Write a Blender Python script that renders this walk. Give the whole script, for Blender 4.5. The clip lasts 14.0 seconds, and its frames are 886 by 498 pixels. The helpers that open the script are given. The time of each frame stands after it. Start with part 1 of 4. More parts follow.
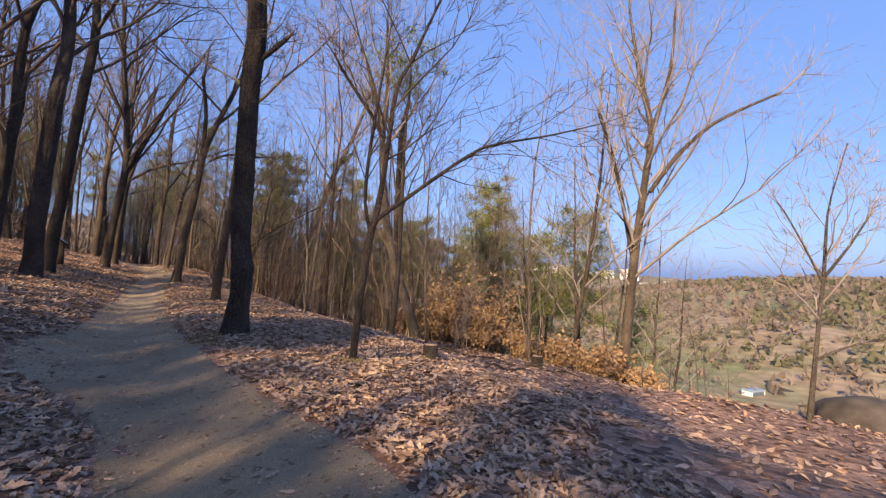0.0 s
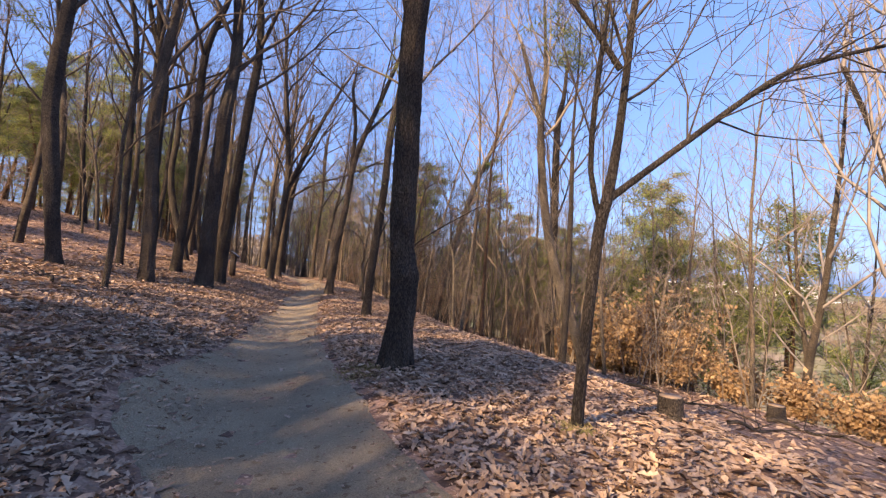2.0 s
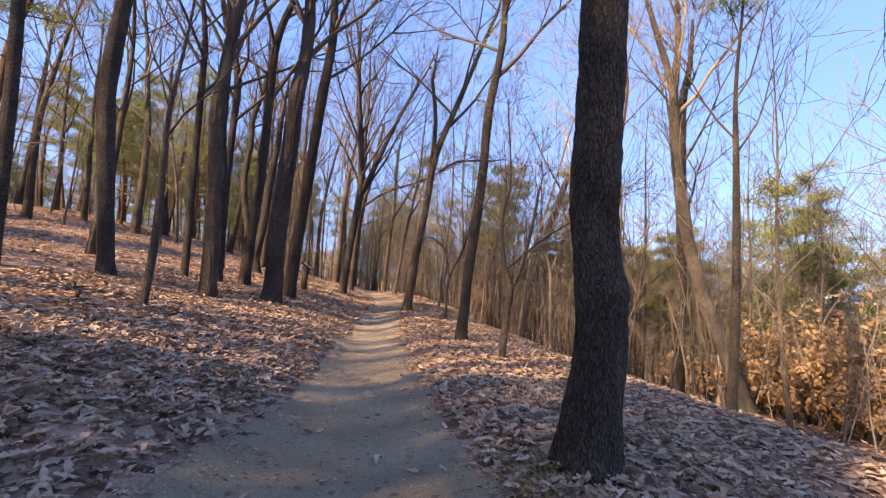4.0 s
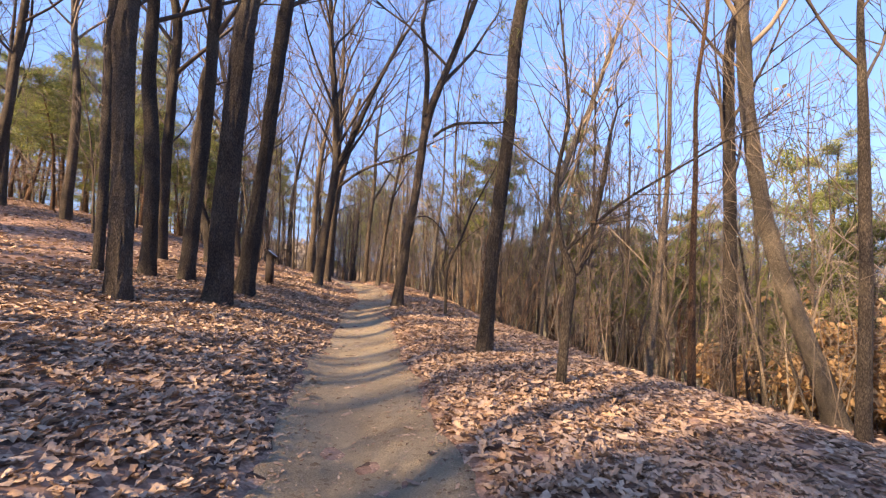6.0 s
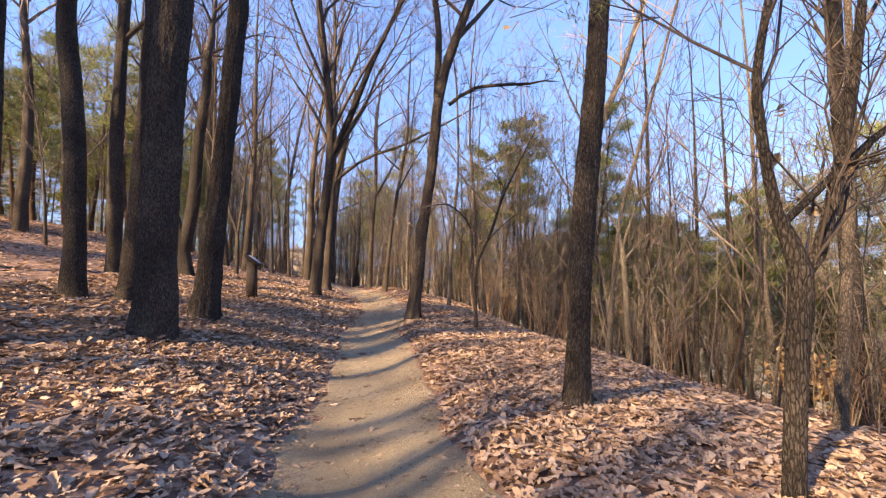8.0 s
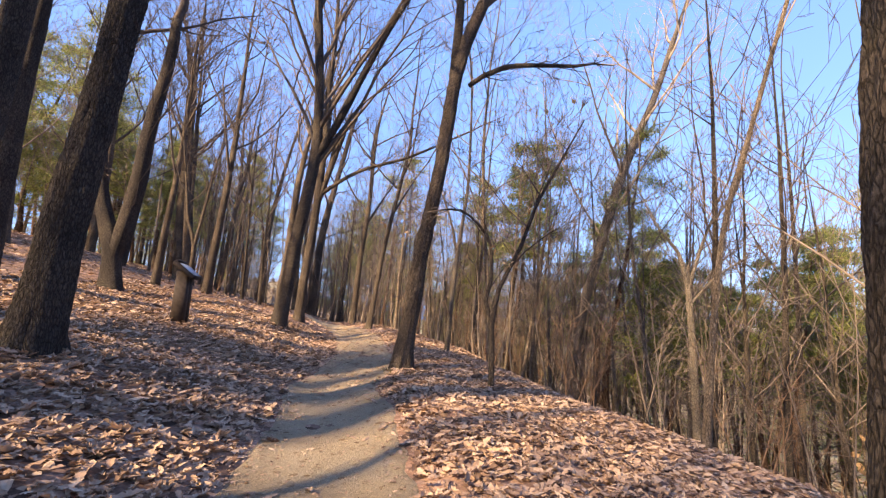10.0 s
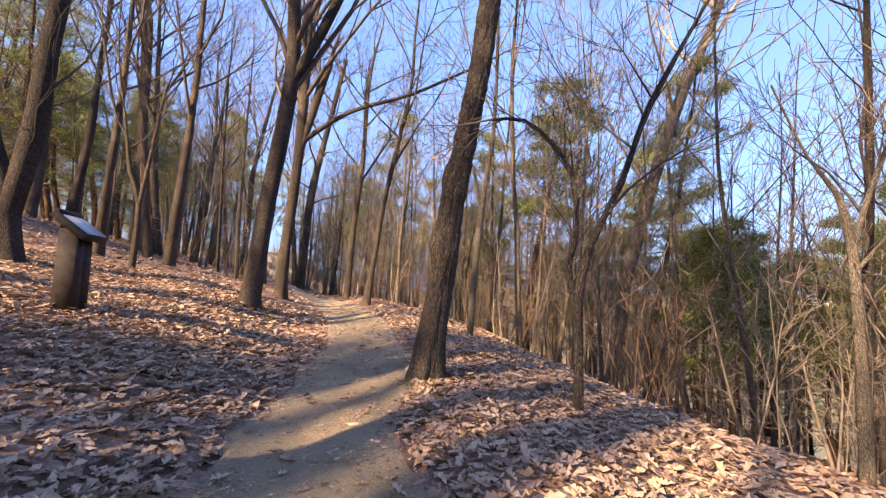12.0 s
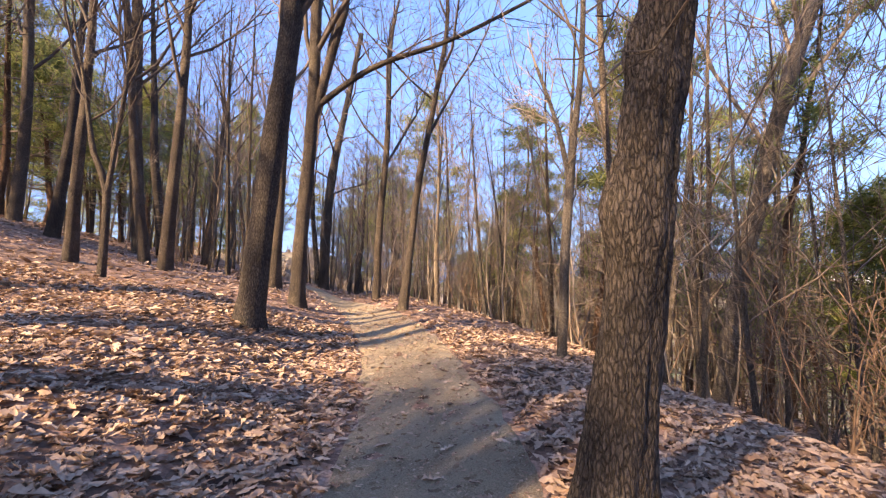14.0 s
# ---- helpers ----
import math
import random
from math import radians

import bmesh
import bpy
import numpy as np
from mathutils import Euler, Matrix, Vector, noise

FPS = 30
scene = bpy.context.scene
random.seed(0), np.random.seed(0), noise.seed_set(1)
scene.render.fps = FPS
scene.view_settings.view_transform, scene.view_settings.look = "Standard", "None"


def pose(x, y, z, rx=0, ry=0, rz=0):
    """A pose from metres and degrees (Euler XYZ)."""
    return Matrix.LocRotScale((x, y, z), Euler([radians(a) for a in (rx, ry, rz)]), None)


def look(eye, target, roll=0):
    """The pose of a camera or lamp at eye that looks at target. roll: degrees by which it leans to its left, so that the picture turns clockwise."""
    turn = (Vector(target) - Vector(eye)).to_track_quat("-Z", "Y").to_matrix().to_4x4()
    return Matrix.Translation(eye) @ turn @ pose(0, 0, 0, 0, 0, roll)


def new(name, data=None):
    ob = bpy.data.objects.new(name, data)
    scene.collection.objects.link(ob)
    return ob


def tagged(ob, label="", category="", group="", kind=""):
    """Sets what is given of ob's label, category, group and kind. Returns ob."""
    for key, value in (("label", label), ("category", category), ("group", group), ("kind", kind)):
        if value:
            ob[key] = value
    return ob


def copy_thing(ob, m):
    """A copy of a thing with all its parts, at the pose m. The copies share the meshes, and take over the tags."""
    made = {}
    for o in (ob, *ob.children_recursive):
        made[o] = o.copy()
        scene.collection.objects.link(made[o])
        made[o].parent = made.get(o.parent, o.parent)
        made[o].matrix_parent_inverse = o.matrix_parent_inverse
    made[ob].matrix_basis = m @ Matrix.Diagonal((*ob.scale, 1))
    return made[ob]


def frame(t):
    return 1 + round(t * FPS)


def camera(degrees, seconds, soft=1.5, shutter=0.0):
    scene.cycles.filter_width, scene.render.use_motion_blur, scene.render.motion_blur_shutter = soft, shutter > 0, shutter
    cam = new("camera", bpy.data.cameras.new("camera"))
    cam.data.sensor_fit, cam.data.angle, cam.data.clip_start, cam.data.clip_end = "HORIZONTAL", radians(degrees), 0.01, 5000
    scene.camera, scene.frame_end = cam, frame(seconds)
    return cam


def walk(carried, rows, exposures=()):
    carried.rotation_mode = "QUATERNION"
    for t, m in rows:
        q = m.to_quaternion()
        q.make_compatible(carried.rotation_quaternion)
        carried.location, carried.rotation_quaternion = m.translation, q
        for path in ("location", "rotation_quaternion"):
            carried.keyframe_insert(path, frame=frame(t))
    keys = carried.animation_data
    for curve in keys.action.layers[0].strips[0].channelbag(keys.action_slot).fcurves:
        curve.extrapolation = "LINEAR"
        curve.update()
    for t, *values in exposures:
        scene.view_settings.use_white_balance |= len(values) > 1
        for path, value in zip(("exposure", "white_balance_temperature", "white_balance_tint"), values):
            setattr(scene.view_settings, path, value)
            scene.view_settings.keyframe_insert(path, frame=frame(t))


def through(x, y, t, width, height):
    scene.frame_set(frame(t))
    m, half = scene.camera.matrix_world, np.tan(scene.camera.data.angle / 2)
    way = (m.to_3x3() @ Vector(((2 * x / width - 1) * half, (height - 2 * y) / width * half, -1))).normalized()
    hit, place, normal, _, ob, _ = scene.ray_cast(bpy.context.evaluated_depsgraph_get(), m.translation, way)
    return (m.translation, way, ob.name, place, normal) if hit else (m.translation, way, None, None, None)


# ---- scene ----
cam = camera(91.2, 14.0, soft=1.3)
PATH = [
    (0, (-0.118, 0.134, 1.31), (-0.13, 2.133, 1.379), 3.0),
    (0.5, (-0.38, 0.689, 1.262), (-0.568, 2.67, 1.463), -0.7),
    (1, (-0.645, 1.275, 1.22), (-1.03, 3.235, 1.339), 4.2),
    (1.5, (-1.003, 1.785, 1.209), (-1.512, 3.715, 1.339), 2.2),
    (2, (-1.408, 2.307, 1.17), (-2.006, 4.213, 1.273), 3.0),
    (2.5, (-1.812, 2.81, 1.148), (-2.439, 4.708, 1.193), 2.2),
    (3, (-2.284, 3.284, 1.124), (-3.065, 5.125, 1.165), 2.0),
    (3.5, (-2.711, 3.774, 1.115), (-3.518, 5.604, 1.14), 2.7),
    (4, (-3.149, 4.274, 1.1), (-4.02, 6.068, 1.25), 3.0),
    (4.2, (-3.288, 4.506, 1.096), (-4.164, 6.299, 1.234), 3.4),
    (6.3, (-5.082, 6.776, 1.106), (-5.813, 8.636, 1.183), 0.4),
    (6.5, (-5.232, 6.992, 1.124), (-5.922, 8.868, 1.179), -0.9),
    (7, (-5.596, 7.543, 1.152), (-6.204, 9.448, 1.178), 0.1),
    (7.5, (-5.976, 8.088, 1.12), (-6.602, 9.987, 1.145), -0.9),
    (8, (-6.337, 8.65, 1.117), (-7.12, 10.488, 1.217), -0.6),
    (8.2, (-6.486, 8.887, 1.105), (-7.326, 10.696, 1.262), -4.3),
    (10.3, (-7.884, 11.42, 0.915), (-8.625, 13.254, 1.213), 3.5),
    (10.5, (-8.061, 11.649, 0.943), (-8.78, 13.493, 1.233), 2.6),
    (11, (-8.427, 12.252, 0.929), (-9.136, 14.111, 1.135), 3.7),
    (11.5, (-8.829, 12.837, 0.946), (-9.53, 14.702, 1.12), 1.6),
    (12, (-9.188, 13.412, 0.977), (-9.904, 15.272, 1.137), 2.4),
    (12.5, (-9.652, 13.933, 1.018), (-10.529, 15.725, 1.159), -1.9),
    (13, (-10.069, 14.501, 1.057), (-10.953, 16.289, 1.193), 2.2),
    (13.5, (-10.466, 15.041, 1.069), (-11.324, 16.842, 1.206), 0.1),
    (14, (-10.859, 15.592, 1.097), (-11.665, 17.419, 1.217), 0.2),
]
walk(cam, [(t, look(eye, target, roll)) for t, eye, target, roll in PATH],
     [(0, 1.3, 6650, 15), (3, 1.9, 6950, 16), (7, 2.04, 6950, 14), (11, 2.14, 6800, 14), (12.5, 2.22, 6850, 17), (14, 2.26, 6750, 16)])

# ---- sky and sun ----
SUN_AZIMUTH, SUN_HEIGHT = 203, 30
world = bpy.data.worlds.new("daylight")
scene.world = world
world.use_nodes = True
wn = world.node_tree
wn.nodes.clear()
sky = wn.nodes.new("ShaderNodeTexSky")
sky.sky_type, sky.sun_disc = "NISHITA", False
sky.sun_elevation, sky.sun_rotation = radians(SUN_HEIGHT), radians(SUN_AZIMUTH)
sky.altitude, sky.air_density, sky.dust_density, sky.ozone_density = 300, 1.0, 2.2, 3.0
sky_bg = wn.nodes.new("ShaderNodeBackground")
sky_bg.inputs["Strength"].default_value = 0.15
sky_out = wn.nodes.new("ShaderNodeOutputWorld")
clear = wn.nodes.new("ShaderNodeMix")
clear.data_type = "RGBA"
clear.inputs[0].default_value = 0.76
clear.inputs[7].default_value = (0.46, 0.94, 2.35, 1)
wn.links.new(sky.outputs[0], clear.inputs[6])
wn.links.new(clear.outputs[2], sky_bg.inputs[0])
wn.links.new(sky_bg.outputs[0], sky_out.inputs[0])

sun_data = bpy.data.lights.new("sun", "SUN")
sun_data.energy, sun_data.angle, sun_data.color = 4.2, radians(1.1), (1.0, 0.75, 0.47)
sun = new("sun", sun_data)
a, e = radians(SUN_AZIMUTH), radians(SUN_HEIGHT)
sun.matrix_world = look((60 * math.sin(a) * math.cos(e), 60 * math.cos(a) * math.cos(e), 60 * math.sin(e)), (0, 0, 0))

# ---- materials ----
def material(name, rough=0.85, metal=0.0):
    """A material with its shader, and short hands for nodes and links."""
    mat = bpy.data.materials.new(name)
    mat.use_nodes = True
    tree = mat.node_tree
    bsdf = tree.nodes["Principled BSDF"]
    bsdf.inputs["Roughness"].default_value = rough
    bsdf.inputs["Metallic"].default_value = metal
    bsdf.inputs["Specular IOR Level"].default_value = 0.25

    def node(kind, **values):
        n = tree.nodes.new(kind)
        for key, value in values.items():
            n.inputs[key.replace("_", " ")].default_value = value
        return n

    return mat, bsdf, node, tree.links.new


def ramp(node, link, source, stops):
    r = node("ShaderNodeValToRGB")
    while len(r.color_ramp.elements) < len(stops):
        r.color_ramp.elements.new(0.5)
    for el, (at, colour) in zip(r.color_ramp.elements, stops):
        el.position, el.color = at, (*colour, 1)
    link(source, r.inputs[0])
    return r.outputs[0]


def mix(node, link, fac, a, b, mode="MIX"):
    n = node("ShaderNodeMix")
    n.data_type, n.blend_type = "RGBA", mode
    for slot, value in ((0, fac), (6, a), (7, b)):
        if hasattr(value, "is_output"):
            link(value, n.inputs[slot])
        else:
            n.inputs[slot].default_value = value if slot == 0 else (*value, 1)
    return n.outputs[2]


def bump(node, link, bsdf, source, strength, distance):
    b = node("ShaderNodeBump", Strength=strength, Distance=distance)
    link(source, b.inputs["Height"])
    link(b.outputs[0], bsdf.inputs["Normal"])


def bark_material(name, dark, light, scale=1.0, moss=0.0):
    mat, bsdf, node, link = material(name, 0.92)
    where = node("ShaderNodeTexCoord")
    stretch = node("ShaderNodeMapping", Scale=(56 * scale, 54 * scale, 15 * scale))
    link(where.outputs["Object"], stretch.inputs[0])
    plates = node("ShaderNodeTexVoronoi", Scale=1.7)
    plates.feature = "DISTANCE_TO_EDGE"
    grain = node("ShaderNodeTexNoise", Scale=2.2, Detail=5.0, Roughness=0.65)
    warp = node("ShaderNodeTexNoise", Scale=1.1, Detail=2.0)
    link(stretch.outputs[0], grain.inputs[0])
    link(stretch.outputs[0], warp.inputs[0])
    bent = node("ShaderNodeMix")
    bent.data_type = "VECTOR"
    bent.inputs[0].default_value = 0.46
    link(stretch.outputs[0], bent.inputs[4])
    link(warp.outputs["Color"], bent.inputs[5])
    link(bent.outputs[1], plates.inputs[0])
    patches = node("ShaderNodeTexNoise", Scale=1.6, Detail=3.0)
    link(where.outputs["Object"], patches.inputs[0])
    colour = ramp(node, link, grain.outputs[0], [(0.32, dark), (0.72, light)])
    cracks = ramp(node, link, plates.outputs["Distance"], [(0.0, (0.3, 0.29, 0.28)), (0.2, (1, 1, 1))])
    colour = mix(node, link, 0.9, colour, cracks, "MULTIPLY")
    cells = node("ShaderNodeTexVoronoi", Scale=1.7)
    link(bent.outputs[1], cells.inputs[0])
    each = ramp(node, link, cells.outputs["Color"], [(0.1, (0.8, 0.8, 0.8)), (0.9, (1.18, 1.17, 1.16))])
    colour = mix(node, link, 1.0, colour, each, "MULTIPLY")
    grey = ramp(node, link, patches.outputs[0], [(0.42, (0.75, 0.75, 0.75)), (0.66, (1.35, 1.32, 1.25))])
    colour = mix(node, link, 1.0, colour, grey, "MULTIPLY")
    if moss:
        spots = ramp(node, link, patches.outputs[0], [(0.55, (0, 0, 0)), (0.7, (moss, moss, moss))])
        colour = mix(node, link, spots, colour, (0.10, 0.11, 0.05))
    tone = node("ShaderNodeObjectInfo")
    vary = ramp(node, link, tone.outputs["Random"], [(0, (0.8, 0.8, 0.8)), (1, (1.2, 1.17, 1.12))])
    colour = mix(node, link, 1.0, colour, vary, "MULTIPLY")
    link(colour, bsdf.inputs["Base Color"])
    rough = node("ShaderNodeMath")
    rough.operation = "ADD"
    link(cracks, rough.inputs[0])
    link(grain.outputs[0], rough.inputs[1])
    bump(node, link, bsdf, rough.outputs[0], 1.0, 0.018)
    return mat


def leaf_material(name, stops, through=0.25):
    """Dry or green leaves; every leaf or needle takes its own tone."""
    mat, bsdf, node, link = material(name, 0.7)
    own = node("ShaderNodeNewGeometry")
    colour = ramp(node, link, own.outputs["Random Per Island"], stops)
    where = node("ShaderNodeTexCoord")
    veins = node("ShaderNodeTexNoise", Scale=40.0, Detail=3.0)
    link(where.outputs["Object"], veins.inputs[0])
    tone = ramp(node, link, veins.outputs[0], [(0.3, (0.8, 0.8, 0.8)), (0.7, (1.15, 1.13, 1.1))])
    colour = mix(node, link, 1.0, colour, tone, "MULTIPLY")
    link(colour, bsdf.inputs["Base Color"])
    bsdf.inputs["Specular IOR Level"].default_value = 0.3
    thin = node("ShaderNodeBsdfTranslucent")
    link(colour, thin.inputs[0])
    both = node("ShaderNodeMixShader", Fac=through)
    link(bsdf.outputs[0], both.inputs[1])
    link(thin.outputs[0], both.inputs[2])
    link(both.outputs[0], mat.node_tree.nodes["Material Output"].inputs[0])
    return mat


def ground_material():
    """Trodden oak leaves over dark soil; far off, brown and green woodland."""
    mat, bsdf, node, link = material("leaf_litter_ground", 0.95)
    where = node("ShaderNodeTexCoord")
    cells = node("ShaderNodeTexVoronoi", Scale=9.0, Randomness=1.0)
    link(where.outputs["Object"], cells.inputs[0])
    colour = ramp(node, link, cells.outputs["Color"], [(0.1, (0.07, 0.045, 0.034)), (0.45, (0.22, 0.14, 0.105)), (0.8, (0.36, 0.245, 0.185))])
    grain = node("ShaderNodeTexNoise", Scale=45.0, Detail=6.0)
    link(where.outputs["Object"], grain.inputs[0])
    fine = ramp(node, link, grain.outputs[0], [(0.3, (0.55, 0.55, 0.55)), (0.7, (1.25, 1.22, 1.2))])
    colour = mix(node, link, 1.0, colour, fine, "MULTIPLY")
    broad = node("ShaderNodeTexNoise", Scale=0.35, Detail=4.0)
    link(where.outputs["Object"], broad.inputs[0])
    soil = ramp(node, link, broad.outputs[0], [(0.35, (0.8, 0.78, 0.75)), (0.65, (1.2, 1.15, 1.1))])
    colour = mix(node, link, 1.0, colour, soil, "MULTIPLY")
    # woods of the valley: a height-bound change of cover
    place = node("ShaderNodeSeparateXYZ")
    link(where.outputs["Object"], place.inputs[0])
    woods = node("ShaderNodeTexNoise", Scale=0.012, Detail=6.0, Roughness=0.6)
    link(where.outputs["Object"], woods.inputs[0])
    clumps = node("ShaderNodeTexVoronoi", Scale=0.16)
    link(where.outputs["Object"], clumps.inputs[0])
    # cover tones kept pale: distance haze put into the colour
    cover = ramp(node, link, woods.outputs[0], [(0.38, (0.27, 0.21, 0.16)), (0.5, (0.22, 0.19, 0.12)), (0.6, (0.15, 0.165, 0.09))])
    # light clump centres, dark gaps: crown shading put into the colour
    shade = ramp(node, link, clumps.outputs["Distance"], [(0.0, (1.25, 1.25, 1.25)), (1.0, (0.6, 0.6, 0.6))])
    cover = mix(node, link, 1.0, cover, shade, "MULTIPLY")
    away = node("ShaderNodeVectorMath")
    away.operation = "LENGTH"
    link(where.outputs["Object"], away.inputs[0])
    far = node("ShaderNodeMapRange")
    far.inputs["From Min"].default_value, far.inputs["From Max"].default_value = 55, 110
    link(away.outputs["Value"], far.inputs[0])
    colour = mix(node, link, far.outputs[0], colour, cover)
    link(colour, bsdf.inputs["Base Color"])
    bump(node, link, bsdf, cells.outputs["Distance"], 0.6, 0.04)
    return mat


def trail_material():
    mat, bsdf, node, link = material("trodden_earth", 0.95)
    where = node("ShaderNodeTexCoord")
    broad = node("ShaderNodeTexNoise", Scale=1.3, Detail=5.0)
    link(where.outputs["Object"], broad.inputs[0])
    colour = ramp(node, link, broad.outputs[0], [(0.3, (0.30, 0.24, 0.163)), (0.7, (0.46, 0.375, 0.25))])
    grit = node("ShaderNodeTexNoise", Scale=90.0, Detail=6.0, Roughness=0.7)
    link(where.outputs["Object"], grit.inputs[0])
    fine = ramp(node, link, grit.outputs[0], [(0.32, (0.6, 0.58, 0.56)), (0.66, (1.2, 1.2, 1.2))])
    colour = mix(node, link, 1.0, colour, fine, "MULTIPLY")
    crumbs = node("ShaderNodeTexVoronoi", Scale=26.0)
    link(where.outputs["Object"], crumbs.inputs[0])
    bits = ramp(node, link, crumbs.outputs["Color"], [(0.8, (1, 1, 1)), (0.95, (0.55, 0.45, 0.38))])
    colour = mix(node, link, 1.0, colour, bits, "MULTIPLY")
    link(colour, bsdf.inputs["Base Color"])
    both = node("ShaderNodeMath")
    both.operation = "ADD"
    link(grit.outputs[0], both.inputs[0])
    link(broad.outputs[0], both.inputs[1])
    bump(node, link, bsdf, both.outputs[0], 0.9, 0.04)
    return mat


def plain(name, colour, rough=0.8, metal=0.0, scale=12.0, spread=0.25):
    mat, bsdf, node, link = material(name, rough, metal)
    where = node("ShaderNodeTexCoord")
    spots = node("ShaderNodeTexNoise", Scale=scale, Detail=5.0)
    link(where.outputs["Object"], spots.inputs[0])
    low, high = tuple(c * (1 - spread) for c in colour), tuple(min(1, c * (1 + spread)) for c in colour)
    link(ramp(node, link, spots.outputs[0], [(0.3, low), (0.7, high)]), bsdf.inputs["Base Color"])
    bump(node, link, bsdf, spots.outputs[0], 0.25, 0.01)
    return mat


BARK_DARK = bark_material("dark_oak_bark", (0.036, 0.03, 0.027), (0.15, 0.125, 0.108), 1.0, 0.12)
BARK_OAK = bark_material("furrowed_oak_bark", (0.052, 0.042, 0.035), (0.18, 0.147, 0.125), 1.05, 0.14)
BARK_MID = bark_material("brown_bark", (0.065, 0.052, 0.042), (0.23, 0.187, 0.152), 1.3, 0.1)
BARK_PALE = bark_material("pale_grey_bark", (0.1, 0.087, 0.077), (0.27, 0.236, 0.205), 1.6)
# tan bark lightened so that thicket trunks look sunlit
BARK_SUNLIT = bark_material("sunlit_tan_bark", (0.17, 0.135, 0.105), (0.37, 0.305, 0.24), 1.4)
BARK_BARE = bark_material("bleached_dead_wood", (0.2, 0.17, 0.14), (0.38, 0.33, 0.275), 1.4)
BARK_PINE = bark_material("reddish_pine_bark", (0.09, 0.055, 0.038), (0.28, 0.17, 0.11), 1.2)
TWIG_DARK = plain("dark_twigs", (0.085, 0.067, 0.056), 0.9)
TWIG_MID = plain("brown_twigs", (0.19, 0.148, 0.115), 0.9, 0, 2.0, 0.4)
TWIG_ASH = plain("grey_ash_twigs", (0.25, 0.215, 0.192), 0.9, 0, 2.0, 0.35)
TWIG_RUST = plain("rusty_twigs", (0.2, 0.128, 0.083), 0.9, 0, 2.0, 0.4)
TWIG_PALE = plain("dry_tan_twigs", (0.27, 0.217, 0.168), 0.9, 0, 2.0, 0.45)
LITTER = leaf_material("fallen_oak_leaves", [(0.0, (0.14, 0.085, 0.058)), (0.25, (0.33, 0.22, 0.15)), (0.6, (0.45, 0.318, 0.225)), (0.9, (0.51, 0.375, 0.272)), (1.0, (0.56, 0.43, 0.32))], 0.15)
DRY_LEAF = leaf_material("clinging_tan_leaves", [(0.0, (0.26, 0.15, 0.075)), (0.5, (0.44, 0.29, 0.15)), (1.0, (0.58, 0.41, 0.23))], 0.35)
NEEDLE = leaf_material("pine_needles", [(0.0, (0.085, 0.115, 0.037)), (0.5, (0.21, 0.235, 0.072)), (1.0, (0.40, 0.40, 0.135))], 0.45)
DRY_GRASS = leaf_material("dry_grass", [(0.0, (0.16, 0.15, 0.06)), (0.5, (0.30, 0.24, 0.11)), (1.0, (0.42, 0.33, 0.18))], 0.3)
GROUND, TRAIL = ground_material(), trail_material()
CUT_WOOD = plain("sawn_wood", (0.33, 0.23, 0.15), 0.85, 0, 30)
SIGN_WOOD = plain("weathered_dark_timber", (0.034, 0.025, 0.021), 0.75, 0, 18, 0.4)
SIGN_PANEL = plain("glossy_pale_panel", (0.42, 0.46, 0.52), 0.25, 0, 6, 0.12)
ROCK = plain("grey_brown_rock", (0.07, 0.06, 0.052), 0.95, 0, 3, 0.4)
WHITE_WALL = plain("pale_rendered_wall", (0.7, 0.7, 0.69), 0.8, 0, 0.2, 0.08)
BLUE_ROOF = plain("pale_blue_sheet_roof", (0.22, 0.29, 0.37), 0.5, 0, 0.6, 0.15)
DARK_GLASS = plain("dark_window_band", (0.1, 0.12, 0.14), 0.3, 0, 1.0, 0.2)
# far woods: pale narrow tones and strong translucency imitate haze
HAZY_BROWN = leaf_material("far_bare_woods", [(0.0, (0.25, 0.20, 0.155)), (1.0, (0.31, 0.25, 0.19))], 0.5)
HAZY_GREEN = leaf_material("far_pine_woods", [(0.0, (0.17, 0.17, 0.10)), (1.0, (0.22, 0.21, 0.125))], 0.5)


# ---- mesh tools ----
class Shape:
    """Vertices and faces gathered for one mesh."""

    def __init__(self):
        self.v, self.f = [], []

    def tube(self, pts, radii, sides, bumps=0.0, seed=0, flare=0.0, knots=(), relief=0.0, foot=5):
        """A tapered, slightly uneven tube along pts; relief cuts bark furrows into it."""
        start = len(self.v)
        side = None
        for i, p in enumerate(pts):
            p = Vector(p)
            ahead = (Vector(pts[min(i + 1, len(pts) - 1)]) - Vector(pts[max(i - 1, 0)])).normalized()
            if side is None:
                side = ahead.orthogonal().normalized()
            side = (side - ahead * side.dot(ahead)).normalized()
            up = ahead.cross(side)
            for k in range(sides):
                a = 2 * math.pi * k / sides
                r = radii[i]
                way = side * math.cos(a) + up * math.sin(a)
                if bumps:
                    at = Vector((way.x * 2.2, way.y * 2.2, p.z * 1.3 + seed * 7.3))
                    r *= 1 + bumps * noise.noise(at) + bumps * 0.5 * noise.noise(at * 3.1)
                if relief:
                    at = (p + way * radii[i] + Vector((seed * 3.1, 0, 0)))
                    at = Vector((at.x * 27, at.y * 27, at.z * 6.5))
                    at += Vector((noise.noise(at * 0.35), noise.noise(at * 0.35 + Vector((9, 0, 0))), 0)) * 0.7
                    r -= relief * max(0.0, 1 - 3.2 * abs(noise.noise(at))) - relief * 0.35 * noise.noise(at * 2.3)
                if flare and i < foot:
                    lobes = 0.6 + 0.4 * math.sin(3 * a + seed) + 0.25 * math.sin(5 * a + 2 * seed)
                    r *= 1 + flare * lobes * (1 - i / foot) ** 2
                q = p + way * r
                for centre, size, push in knots:
                    away = (q - Vector(centre)).length / size
